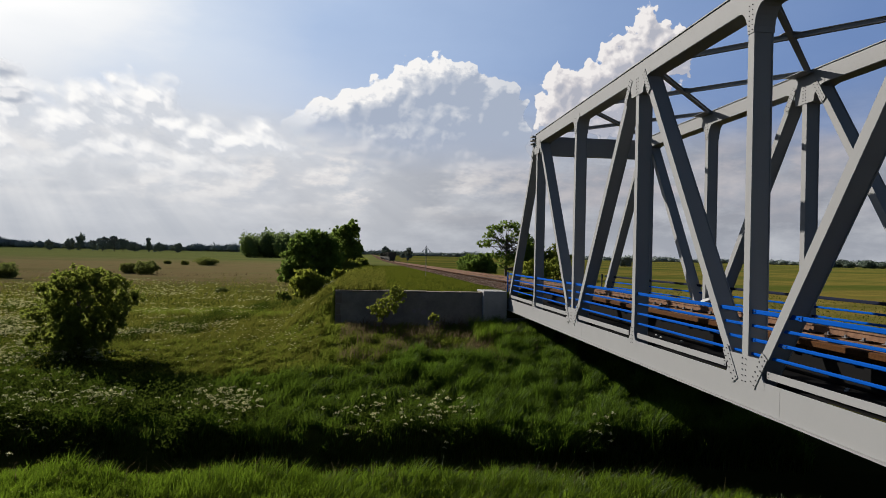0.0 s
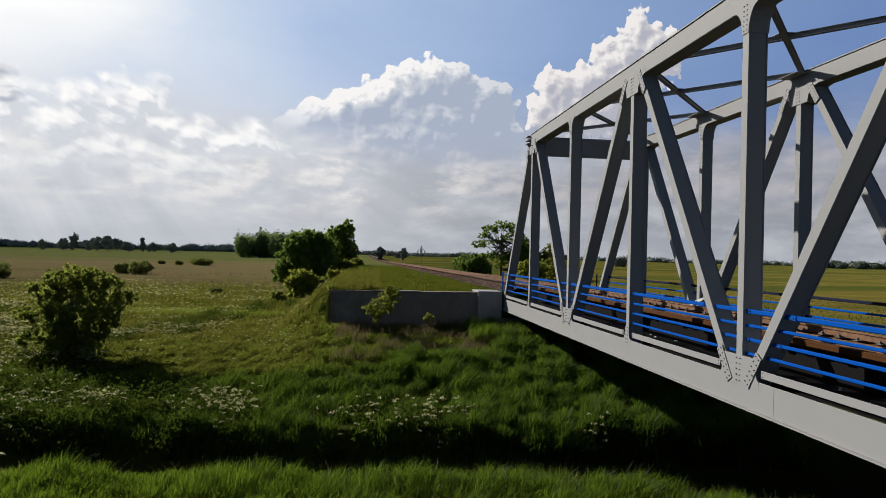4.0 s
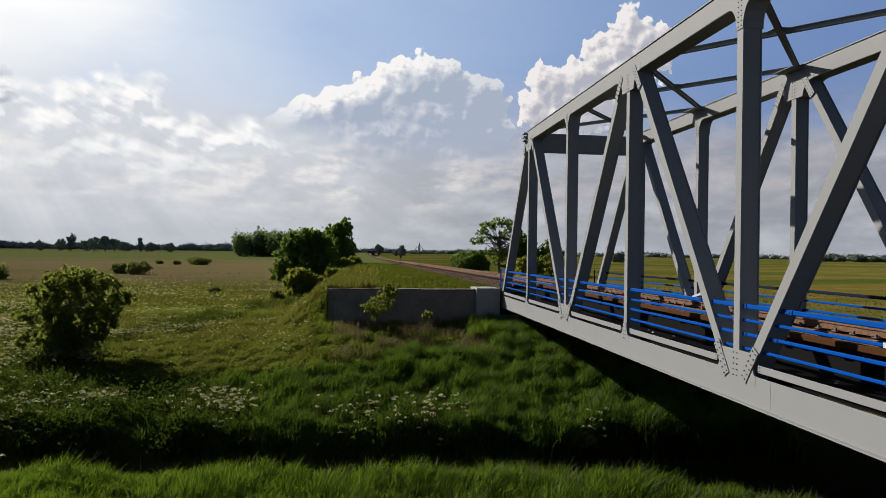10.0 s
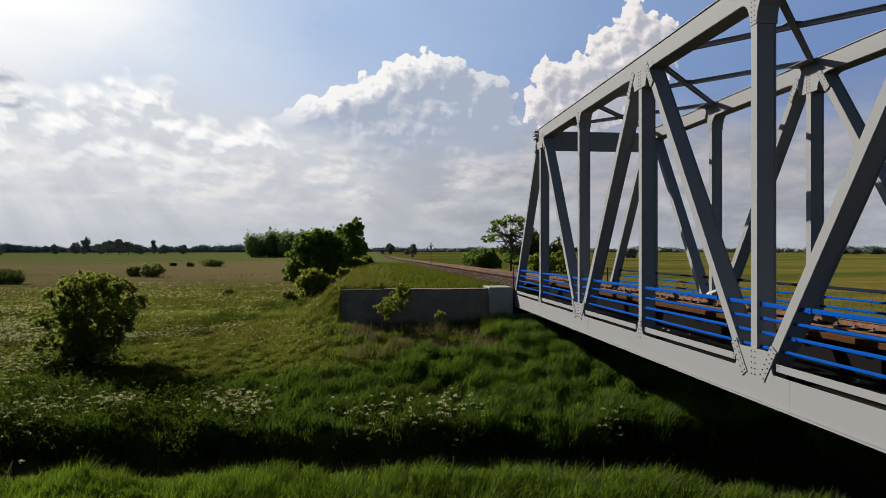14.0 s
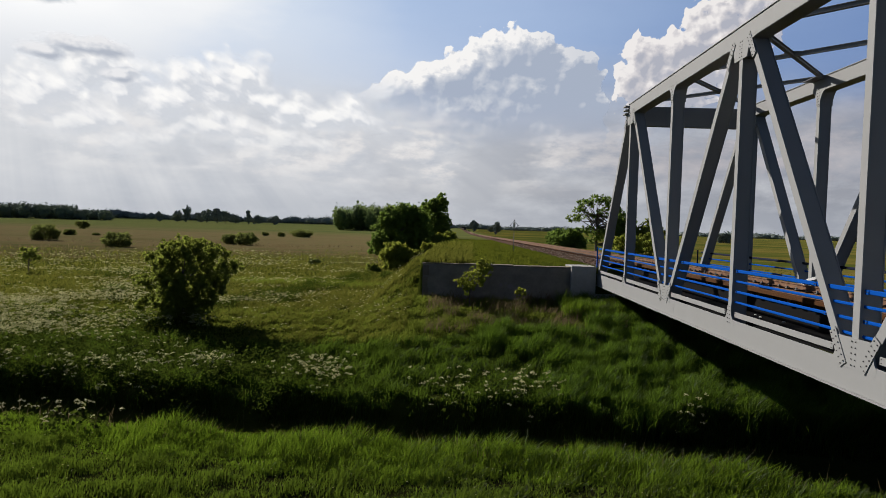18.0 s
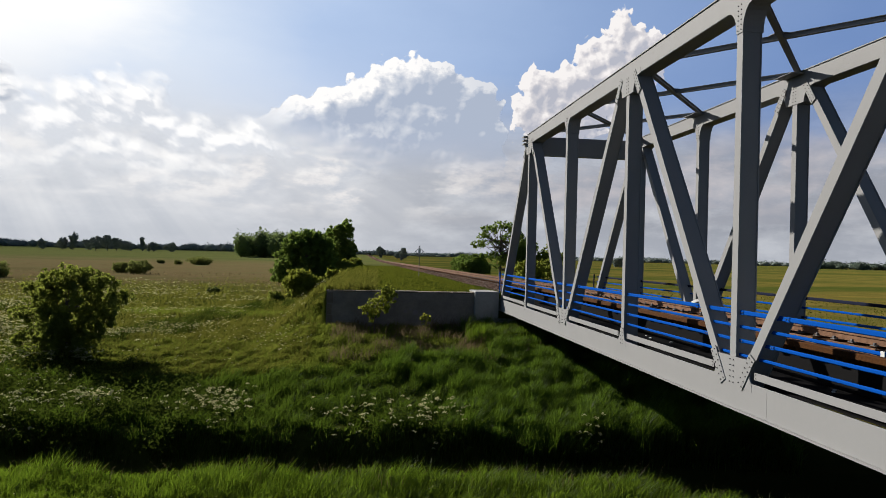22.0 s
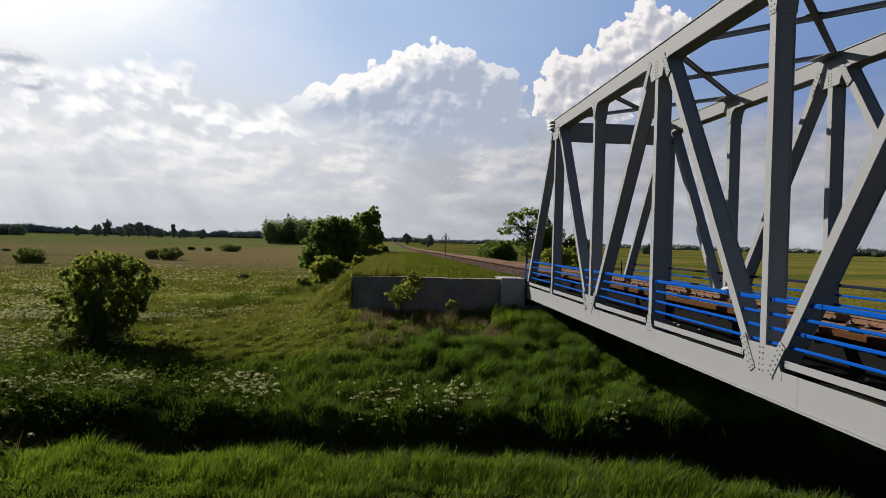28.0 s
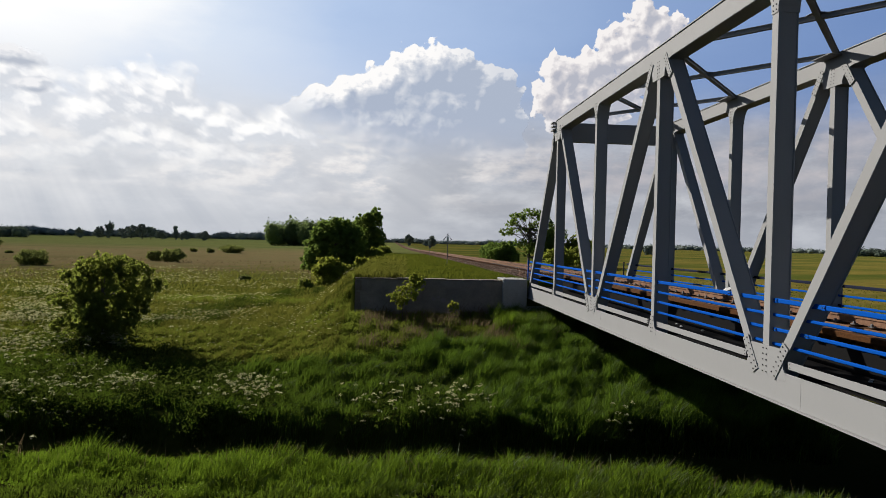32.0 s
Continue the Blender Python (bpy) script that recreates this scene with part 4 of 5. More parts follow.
for k in range(900):
    az = rw.uniform(-60, 62)
    d = rw.uniform(1250, 1500)
    tall = rw.uniform(9, 13) + 3.0 * math.sin(az * 0.9) + 2.0 * math.sin(az * 2.3 + 1)
    belt.append((*polar(az, d), max(6.5, tall) * (1.0 if az < -10 else 0.66), rw.uniform(14, 26)))
wood("low far forest along the horizon", belt, LEAF_FAR_HAZED, 1.25, 72, 24)
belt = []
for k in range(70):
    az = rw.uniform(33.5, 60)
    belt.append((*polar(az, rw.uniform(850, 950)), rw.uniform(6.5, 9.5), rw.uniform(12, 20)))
wood("dark forest edge beyond the eastern field", belt, LEAF_EDGE_HAZED, 1.0, 160, 25)
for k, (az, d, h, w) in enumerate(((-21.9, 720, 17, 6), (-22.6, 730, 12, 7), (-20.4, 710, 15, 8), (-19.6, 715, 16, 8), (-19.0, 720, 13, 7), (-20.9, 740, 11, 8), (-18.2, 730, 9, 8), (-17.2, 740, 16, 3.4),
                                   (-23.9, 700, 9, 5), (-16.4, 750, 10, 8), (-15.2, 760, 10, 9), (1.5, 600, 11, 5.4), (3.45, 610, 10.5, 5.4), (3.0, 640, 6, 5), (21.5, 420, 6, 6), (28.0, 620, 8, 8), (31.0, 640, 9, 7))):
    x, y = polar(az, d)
    tree("tree", "lone leafy tree far across the fields", x, y, h * 1.1, ragged(blob_lumps(w * 0.72, h * 0.50, h * 0.50, 80 + k, 14, 0.75), 80 + k, 20, w * 0.10, w * 0.22), 300, 9, 0.75, LEAF_FAR_HAZED, 80 + k, 0.3, "tree", "far trees")


# ---- grass ----
def clumpy(x, y, s=1.0):
    """Tussocks: 0 to 1, uneven over the ground."""
    v = np.sin(x * 1.9 * s + 1.7 * np.sin(y * 1.1 * s)) * np.sin(y * 2.3 * s + 1.3 * np.sin(x * 0.9 * s + 1)) + 0.6 * np.sin(x * 4.3 * s + y * 3.1 * s) * np.sin(y * 5.1 * s - x * 2.2 * s)
    return np.clip(0.5 + 0.45 * v, 0, 1)


def blades(name, rng, xy, high, wide, lean, mat, label, clump=0.0, scale=None, tall=None):
    n = len(xy)
    z = height(xy[:, 0], xy[:, 1]) - 0.03
    base = np.c_[xy, z]
    a = rng.uniform(0, 2 * np.pi, n)
    side = np.c_[np.cos(a), np.sin(a), np.zeros(n)]
    h = high * rng.uniform(0.55, 1.25, n) * (1 - clump + 1.6 * clump * clumpy(xy[:, 0], xy[:, 1]))
    h = (h if tall is None else h * tall)[:, None]
    tilt = np.c_[rng.normal(0.18, 0.30, n), rng.normal(-0.12, 0.30, n), np.zeros(n)] * lean
    w = (wide * rng.uniform(0.6, 1.3, n) * (1 if scale is None else scale))[:, None]
    up = np.array([0, 0, 1.0])
    mid = base + (up + tilt * 0.5) * h * 0.55
    tip = base + (up * 0.95 + tilt * 1.3) * h
    v = np.stack([base - side * w, base + side * w, mid + side * w * 0.75, mid - side * w * 0.75, tip], 1).reshape(-1, 3)
    o = (np.arange(n) * 5)[:, None]
    f = np.concatenate([o + [0, 1, 2], o + [0, 2, 3], o + [3, 2, 4]])
    ob = link(name, mesh_np(name, v, f), mat)
    return tagged(ob, label, "grass", kind="stuff")


def scatter(rng, n, x0, x1, y0, y1, keep=None):
    p = np.c_[rng.uniform(x0, x1, n), rng.uniform(y0, y1, n)]
    return p if keep is None else p[keep(p[:, 0], p[:, 1])]


def dry_land(x, y):
    return ditch_gap(x, y) > 1.75


def edge_y(x):
    return near_y(x) - 4.0 + 0.3 * np.sin(x * 0.7) + 0.2 * np.sin(x * 1.9)


rng = np.random.default_rng(11)
p = scatter(rng, 230000, -20, 14, 10.0, 20.5, lambda x, y: dry_land(x, y) & (y > edge_y(x) - 0.4) & (y < ditch_y(x)))
blades("grass", rng, p, 0.54, 0.0125, 0.75, GRASS_NEAR, "tall bright green grass on the near bank of the ditch", 0.4, None, (0.45 + 0.6 * smooth(-0.4, 1.3, p[:, 1] - edge_y(p[:, 0]))) * (0.42 + 0.58 * smooth(-9.2, -7.4, p[:, 0])) * (1 - 0.55 * np.exp(-((p[:, 0] + 5.3) / 0.7) ** 2)) * (1 + 0.22 * np.exp(-((p[:, 0] + 7.2) / 0.8) ** 2)))
p = scatter(rng, 190000, -18, 15, 8.6, 18.5, lambda x, y: y < edge_y(x) + 0.5)
blades("grass", rng, p, 0.24, 0.0105, 0.9, GRASS_LAWN, "short green grass in front of the ditch", 0.7, None, 0.75 + 0.5 * clumpy(p[:, 0], p[:, 1], 0.6))


blades("grass", rng, scatter(rng, 110000, -16, 16, -9, 9.2), 0.22, 0.014, 1.0, GRASS_BANK, "short green grass below the viewpoint", 0.6)


p = scatter(rng, 2600, -12, 11, 10.5, 19.0, lambda x, y: dry_land(x, y) & (y < near_y(x)) & (near_y(x) - y < 3.2))
blades("grass_stalks", rng, p, 0.74, 0.0055, 0.8, GRASS_DRY, "thin pale grass stalks standing above the near bank", 0.2)


def upper(x, y):
    """The drier upper part of the slope and the foot of the embankment."""
    return (y > 28.6 + 0.8 * np.sin(x * 0.8) + 0.25 * x * (x > 0)) & (x < 6)


def sedge(x, y):
    """The strip of tall upright grass below the bridge end."""
    return (x > 2.2 + 0.9 * np.sin(y * 1.3) - 0.25 * (y - 27)) & (y < 34.6)


blades("grass", rng, scatter(rng, 215000, -27, 13, 16.5, 34.7, lambda x, y: dry_land(x, y) & (y > ditch_y(x)) & ~upper(x, y) & ~sedge(x, y)), 0.46, 0.017, 1.0, GRASS_BANK, "dense uneven green grass on the slope below the abutment", 0.95)
blades("grass", rng, scatter(rng, 185000, -1, 14, 14.5, 34.7, lambda x, y: dry_land(x, y) & (y > ditch_y(x)) & ~upper(x, y) & sedge(x, y)), 0.62, 0.016, 0.7, GRASS_TALL, "tall upright green grass below the bridge end", 0.75)
blades("grass", rng, scatter(rng, 120000, -27, 7, 27.0, 37.0, lambda x, y: upper(x, y) & ((y < 34.6) | (x < -1.6))), 0.27, 0.017, 1.5, GRASS_SLOPE, "rough olive grass on the upper slope", 0.75)
u = rng.random(240000)
d = 1 / (1 / 29 + (1 / 180 - 1 / 29) * u)
az = np.radians(rng.uniform(-46, 1.5, len(u)))
p = np.c_[np.sin(az) * d, np.cos(az) * d]
keep = ~((p[:, 0] > -2) & (p[:, 1] < 35)) & (p[:, 1] > 23.5) & (rng.random(len(u)) > smooth(52, 125, d + 26 * (clumpy(p[:, 0] * 0.4, p[:, 1], 0.12) - 0.5)))
blades("grass", rng, p[keep], 0.31, 0.016, 1.3, GRASS_MEADOW, "rough yellowish green meadow grass", 0.95, np.clip(d[keep] / 32, 1, 5))
f = rng.random(9000)
row = rng.integers(0, 4, len(f))
p = np.c_[-12.6 + 5.2 * f + row * 0.9 - 1.4 + 0.5 * np.sin(f * 17 + row * 2) + rng.normal(0, 0.22, len(f)), 36.8 + 27.0 * f + 0.5 * row + rng.normal(0, 0.35, len(f))]
p = p[(np.sin(f * 23 + row * 1.7) + 0.6 * np.sin(f * 51 + row) > -0.5)]
blades("tussocks", rng, p, 0.50, 0.020, 1.4, WEED, "rows of dark tussocks along the embankment foot", 0.5)
p = scatter(rng, 15000, -19, -4, 49.5, 57, lambda x, y: ((x + 11.5) / 6.8) ** 2 + ((y - 53 - 0.6 * np.sin(x)) / 2.3) ** 2 < rng.uniform(0.5, 1.1, len(x)))
blades("grass", rng, p, 0.40, 0.022, 1.0, GRASS_SLOPE, "patch of fresh bright green grass in the meadow", 0.3)
u = rng.random(16000)
d = 1 / (1 / 55 + (1 / 150 - 1 / 55) * u)
az = np.radians(rng.uniform(-46, -3, len(u)))
p = np.c_[np.sin(az) * d, np.cos(az) * d]
keep = (clumpy(p[:, 0] * 0.3, p[:, 1], 0.10) > 0.72 - 0.25 * smooth(60, 160, d)) & (p[:, 0] < -9)
blades("dry_grass", rng, p[keep], 0.42, 0.016, 1.3, GRASS_DRY, "reddish tan dry grass in drifts over the far meadow", 0.5, np.clip(d[keep] / 30, 1, 7))
blades("grass", rng, scatter(rng, 60000, -4.5, 7.4, 35.35, 140, lambda x, y: x > -4.5 + 0.8 * np.sin(y * 0.5) + rng.exponential(1.6, len(x))), 0.17, 0.02, 1.3, GRASS_TOP, "rough grass on top of the embankment", 0.8)
u = rng.random(50000)
d = 1 / (1 / 26 + (1 / 110 - 1 / 26) * u)
az = np.radians(rng.uniform(8, 62, len(u)))
p = np.c_[np.sin(az) * d, np.cos(az) * d]
keep = (p[:, 0] > 15.5)
blades("grass", rng, p[keep], 0.16, 0.02, 1.2, GRASS_EAST, "yellowish green grass of the eastern field", 0.3, np.clip(d[keep] / 30, 1, 6))
blades("dry_grass", rng, scatter(rng, 7000, -1.2, 8.0, 28.4, 34.3, lambda x, y: clumpy(x * 0.8, y, 0.9) * (0.5 + 0.5 * smooth(28.4, 31.5, y)) > 0.42), 0.60, 0.011, 1.0, GRASS_DRY, "reddish brown dry grass at the foot of the wall", 0.5)
blades("reeds", rng, scatter(rng, 3500, 5.2, 9.0, 31.5, 34.2), 0.75, 0.016, 0.8, GRASS_NEAR, "tall green reeds below the bridge end", 0.4)


# ---- umbel flowers and weeds ----
def umbels(label, rng, xy, high, size):
    """White flower heads: small discs in a flat dome on each stem."""
    n = len(xy)
    z = height(xy[:, 0], xy[:, 1])
    c = np.c_[xy, z + high * rng.uniform(0.6, 1.15, n)]
    k = 11
    c = np.repeat(c, k, axis=0)
    s = np.repeat(size, k) if np.ndim(size) else np.full(n * k, size)
    a, r = rng.uniform(0, 2 * np.pi, n * k), np.sqrt(rng.random(n * k))
    c = c + np.c_[np.cos(a) * r * s, np.sin(a) * r * s, -0.45 * r * r * s + rng.normal(0, 0.14, n * k) * s]
    t = rng.normal(0, 0.5, (n * k, 2))
    e = (s * 0.29)[:, None]
    p1 = np.c_[np.ones(n * k), np.zeros(n * k), t[:, 0]] * e
    p2 = np.c_[np.zeros(n * k), np.ones(n * k), t[:, 1]] * e
    v = np.stack([c - p1, c - p2, c + p1, c + p2], 1).reshape(-1, 3)
    ob = link("flowers", mesh_np("flowers", v, np.arange(n * k * 4).reshape(-1, 4)), PETAL)
    return tagged(ob, label, "flowers", kind="stuff")


def patches(rng, spots):
    out = [np.c_[rng.normal(x, r, n), rng.normal(y, r * 0.8, n)] for x, y, r, n in spots]
    p = np.concatenate(out)
    return p[dry_land(p[:, 0], p[:, 1])]


SPOTS = ((-24.9, 53.5, 1.6, 110), (-19.2, 41.8, 1.2, 80), (-20.0, 31.9, 1.4, 60), (-18.6, 37.8, 1.2, 50), (-15.3, 27.8, 1.2, 50), (-14.5, 30.6, 0.9, 44), (-14.4, 22.1, 0.9, 40), (-8.7, 23.9, 0.5, 34), (-4.8, 24.3, 0.6, 34), (-14.8, 32.7, 0.7, 30), (2.2, 21.7, 0.7, 26), (-4.8, 23.3, 0.6, 26),
         (-11.4, 22.6, 0.6, 24), (0.3, 22.1, 0.6, 22), (-12.8, 31.4, 0.5, 20), (-11.6, 30.5, 0.35, 16), (-3.9, 22.5, 0.4, 16), (-10.7, 23.8, 0.5, 16), (-10.7, 18.8, 0.5, 16), (2.8, 22.9, 0.4, 14), (-9.4, 17.3, 0.4, 14), (10.8, 14.8, 0.2, 12), (-10.5, 16.9, 0.4, 12), (7.6, 21.0, 0.25, 10))
umbels("white umbel flowers in loose patches on the bank", rng, patches(rng, [(x, y, r * 1.15, int(n * (0.8 if y < 20 else 2.1 if x < -8 else 1.5))) for x, y, r, n in SPOTS]), 0.82, 0.088)
drifts = []
for k in range(60):
    d = 1 / (1 / 40 + (1 / 112 - 1 / 40) * rng.random())
    if d < 54 and rng.random() < 0.6:
        continue
    az = math.radians(rng.uniform(-46, -8))
    n = int(rng.uniform(15, 70) * rng.uniform(0.4, 1.3))
    drifts.append(np.c_[math.sin(az) * d + rng.normal(0, rng.uniform(1.2, 5.5), n), math.cos(az) * d + rng.normal(0, rng.uniform(0.6, 3.0), n)])
p = np.concatenate(drifts)
d = np.hypot(p[:, 0], p[:, 1])
keep = p[:, 0] < -9.5 - 0.1 * (p[:, 1] - 40) - rng.exponential(2.5, len(p))
umbels("white umbel flowers scattered over the meadow", rng, p[keep], 0.42, (0.03 + 0.0011 * d[keep]) * rng.uniform(0.5, 1.2, int(keep.sum())))
p = scatter(rng, 11000, -36, -10.0, 22.0, 37.5, lambda x, y: dry_land(x, y) & (clumpy(x * 0.55, y * 0.9, 0.5) * (0.55 + 0.6 * smooth(12.0, 19.0, -x)) * (0.65 + 0.35 * clumpy(x, y, 1.7)) > 0.47) & (np.hypot(x + 12.7, y - 31.6) > 2.4))
umbels("dense white umbel flowers covering the bank beside the bush", rng, p, 0.70, 0.105 * rng.uniform(0.45, 1.25, len(p)))
u = rng.random(24000)
d = 1 / (1 / 40 + (1 / 100 - 1 / 40) * u)
az = np.radians(rng.uniform(-46, -6.5, len(u)))
p = np.c_[np.sin(az) * d, np.cos(az) * d]
keep = (clumpy(p[:, 0] * 0.13 + 3, p[:, 1] * 0.42, 1.0) * (0.6 + 0.4 * clumpy(p[:, 0] * 0.6, p[:, 1], 0.9)) > 0.56) & (p[:, 0] < -8.0 - rng.exponential(1.2, len(p)))
umbels("pale drifts of small white flowers over the open meadow", rng, p[keep], 0.36, (0.026 + 0.0009 * d[keep]) * rng.uniform(0.5, 1.3, int(keep.sum())))
p = scatter(rng, 900, -10.5, -2.0, 30.0, 46.0, lambda x, y: clumpy(x, y, 0.6) > 0.55)
umbels("sparse white umbel flowers at the foot of the embankment", rng, p, 0.5, 0.05)
p = scatter(rng, 560, -16, 14, 9.0, 16.5)
umbels("tiny white flowers in the short grass", rng, p, 0.26, 0.018)
w = patches(rng, [(x, y, r * 1.3, n) for x, y, r, n in SPOTS if n > 8])
wc = np.c_[w, height(w[:, 0], w[:, 1]) + rng.uniform(0.1, 0.5, len(w))]
v, f = leaf_cloud(rng, wc, 12, 0.12, 0.07)
tagged(link("weeds", mesh_np("weeds", v, f), WEED), "leafy green weeds under the flowers on the bank", "weeds", kind="stuff")
w = scatter(rng, 5200, -24, 9, 21.8, 32.5, lambda x, y: dry_land(x, y) & (clumpy(x, y, 0.45) * (1.15 - 0.035 * (x + 24) * (x > -8)) > 0.6))
w = np.r_[w, scatter(rng, 5200, -19, -5, 20.8, 27.0, lambda x, y: dry_land(x, y) & (clumpy(x, y, 0.7) > 0.42))]
wc = np.c_[w, height(w[:, 0], w[:, 1]) + rng.uniform(0.05, 0.60, len(w))]
v, f = leaf_cloud(rng, wc, 9, 0.14, 0.06)
tagged(link("weeds", mesh_np("weeds", v, f), WEED), "leafy green weeds among the grass of the slope", "weeds", kind="stuff")

# ---- sky backdrop and clouds: middles and radii in degrees east of north and above the horizon ----
CUMULUS_MAIN = [(5.61, 14.08, 2.3, 2.5), (3.69, 13.35, 2.63, 2.63), (7.53, 13.76, 2.21, 2.3), (1.88, 12.6, 2.48, 2.29), (0.21, 11.98, 2.37, 1.99), (-1.68, 11.53, 2.35, 1.98), (-3.55, 10.88, 2.33, 1.96), (-4.95, 10.21, 2.08, 1.85), (10.6, 13.16, 2.01, 1.62), (9.31, 11.18, 3.59, 3.35), (5.23, 10.17, 5.04, 3.84), (0.45, 8.62, 5.23, 2.85), (11.69, 10.28, 1.81, 3.09), (2.35, 7.51, 7.17, 1.91), (9.07, 7.68, 4.79, 2.16)]
CUMULUS_EAST = [(15.47, 14.13, 1.22, 1.5), (15.0, 12.33, 1.22, 1.6), (16.87, 13.66, 1.67, 1.67), (18.72, 14.49, 1.74, 1.74), (20.22, 15.66, 1.63, 1.72), (21.66, 16.45, 1.43, 1.7), (22.82, 18.36, 0.97, 1.59), (23.87, 17.04, 1.31, 1.66), (25.17, 15.9, 1.29, 2.15), (22.55, 14.78, 2.75, 2.44), (19.4, 12.26, 3.87, 2.51), (16.64, 11.18, 2.56, 2.09)]
CLOUD_WEST = [(-17.73, 11.13, 2.8, 2.2), (-19.7, 10.7, 2.71, 2.32), (-21.6, 10.07, 2.62, 2.43), (-23.8, 8.59, 3.59, 2.51), (-15.7, 9.63, 2.47, 1.65), (-13.61, 8.93, 2.97, 1.7), (-11.46, 8.43, 3.05, 1.52), (-26.25, 10.08, 3.06, 2.38), (-25.56, 5.98, 3.8, 1.73), (-9.26, 8.8, 3.12, 1.78), (-19.7, 7.13, 5.42, 1.94), (-14.45, 6.22, 5.87, 1.47), (-28.89, 10.85, 3.2, 2.24), (-31.67, 8.55, 3.28, 2.38), (-28.89, 6.64, 3.84, 1.92)]


SCUD = [(-31.4, 15.4, 1.6, 0.75), (-32.8, 17.0, 1.2, 0.6), (-28.8, 12.3, 2.7, 0.85), (-31.6, 11.6, 1.6, 0.6), (-26.6, 10.5, 1.5, 0.5)]
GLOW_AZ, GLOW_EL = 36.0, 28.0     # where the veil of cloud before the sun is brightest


def sky_angles(k):
    s = k.n.new("ShaderNodeSeparateXYZ")
    k.l.new(k.coord("Object"), s.inputs[0])
    x, y, z = s.outputs
    az = k.math("MULTIPLY", k.math("ARCTAN2", x, y), 180 / math.pi)
    flat = k.math("SQRT", k.math("ADD", k.math("MULTIPLY", x, x), k.math("MULTIPLY", y, y)))
    return az, k.math("MULTIPLY", k.math("ARCTAN2", z, flat), 180 / math.pi)


def step(k, value, lo, hi):
    m = k.n.new("ShaderNodeMapRange")
    m.interpolation_type = "SMOOTHSTEP"
    m.inputs["From Min"].default_value, m.inputs["From Max"].default_value = lo, hi
    if lo > hi:
        m.inputs["From Min"].default_value, m.inputs["From Max"].default_value = hi, lo
        m.inputs["To Min"].default_value, m.inputs["To Max"].default_value = 1, 0
    k.l.new(value, m.inputs["Value"])
    return m.outputs[0]


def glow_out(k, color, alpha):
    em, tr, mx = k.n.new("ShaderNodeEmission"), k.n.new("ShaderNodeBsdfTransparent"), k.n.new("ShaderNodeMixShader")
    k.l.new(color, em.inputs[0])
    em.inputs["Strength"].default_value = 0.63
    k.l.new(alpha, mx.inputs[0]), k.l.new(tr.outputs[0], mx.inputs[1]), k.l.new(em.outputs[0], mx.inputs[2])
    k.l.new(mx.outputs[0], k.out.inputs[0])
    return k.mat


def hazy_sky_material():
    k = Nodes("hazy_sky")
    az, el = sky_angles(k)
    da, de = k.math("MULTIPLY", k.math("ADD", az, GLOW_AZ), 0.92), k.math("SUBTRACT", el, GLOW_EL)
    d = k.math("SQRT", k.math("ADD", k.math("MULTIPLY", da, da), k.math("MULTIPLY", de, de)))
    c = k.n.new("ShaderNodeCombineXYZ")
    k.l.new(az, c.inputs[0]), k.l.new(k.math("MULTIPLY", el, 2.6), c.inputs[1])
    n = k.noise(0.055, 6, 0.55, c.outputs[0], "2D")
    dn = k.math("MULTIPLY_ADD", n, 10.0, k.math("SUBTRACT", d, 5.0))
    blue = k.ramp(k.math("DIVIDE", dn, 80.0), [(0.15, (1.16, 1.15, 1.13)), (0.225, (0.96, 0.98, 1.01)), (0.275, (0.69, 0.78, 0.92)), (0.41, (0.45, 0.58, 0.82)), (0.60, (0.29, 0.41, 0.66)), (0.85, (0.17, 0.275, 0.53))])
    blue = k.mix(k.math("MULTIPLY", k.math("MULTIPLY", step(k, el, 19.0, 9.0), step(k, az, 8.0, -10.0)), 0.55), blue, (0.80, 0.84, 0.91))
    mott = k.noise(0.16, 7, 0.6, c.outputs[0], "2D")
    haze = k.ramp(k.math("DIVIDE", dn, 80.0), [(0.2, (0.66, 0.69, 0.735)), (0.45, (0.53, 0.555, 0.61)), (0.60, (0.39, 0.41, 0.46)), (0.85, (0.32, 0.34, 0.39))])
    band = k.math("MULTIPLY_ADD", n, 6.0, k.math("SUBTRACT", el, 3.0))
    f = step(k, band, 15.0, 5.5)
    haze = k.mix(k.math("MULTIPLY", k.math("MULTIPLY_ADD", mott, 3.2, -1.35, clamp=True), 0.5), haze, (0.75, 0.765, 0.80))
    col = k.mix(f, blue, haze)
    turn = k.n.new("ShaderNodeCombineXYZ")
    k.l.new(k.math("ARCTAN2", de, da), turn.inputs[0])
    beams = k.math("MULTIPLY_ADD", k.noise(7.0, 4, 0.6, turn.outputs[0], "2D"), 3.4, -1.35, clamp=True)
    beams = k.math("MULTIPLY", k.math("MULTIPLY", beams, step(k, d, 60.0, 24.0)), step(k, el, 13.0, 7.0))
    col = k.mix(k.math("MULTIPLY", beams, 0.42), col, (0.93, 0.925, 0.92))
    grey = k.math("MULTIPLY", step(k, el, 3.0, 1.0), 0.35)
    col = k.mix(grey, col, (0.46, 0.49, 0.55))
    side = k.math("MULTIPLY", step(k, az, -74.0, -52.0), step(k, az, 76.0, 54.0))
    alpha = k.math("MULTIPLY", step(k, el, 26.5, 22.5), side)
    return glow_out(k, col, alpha)


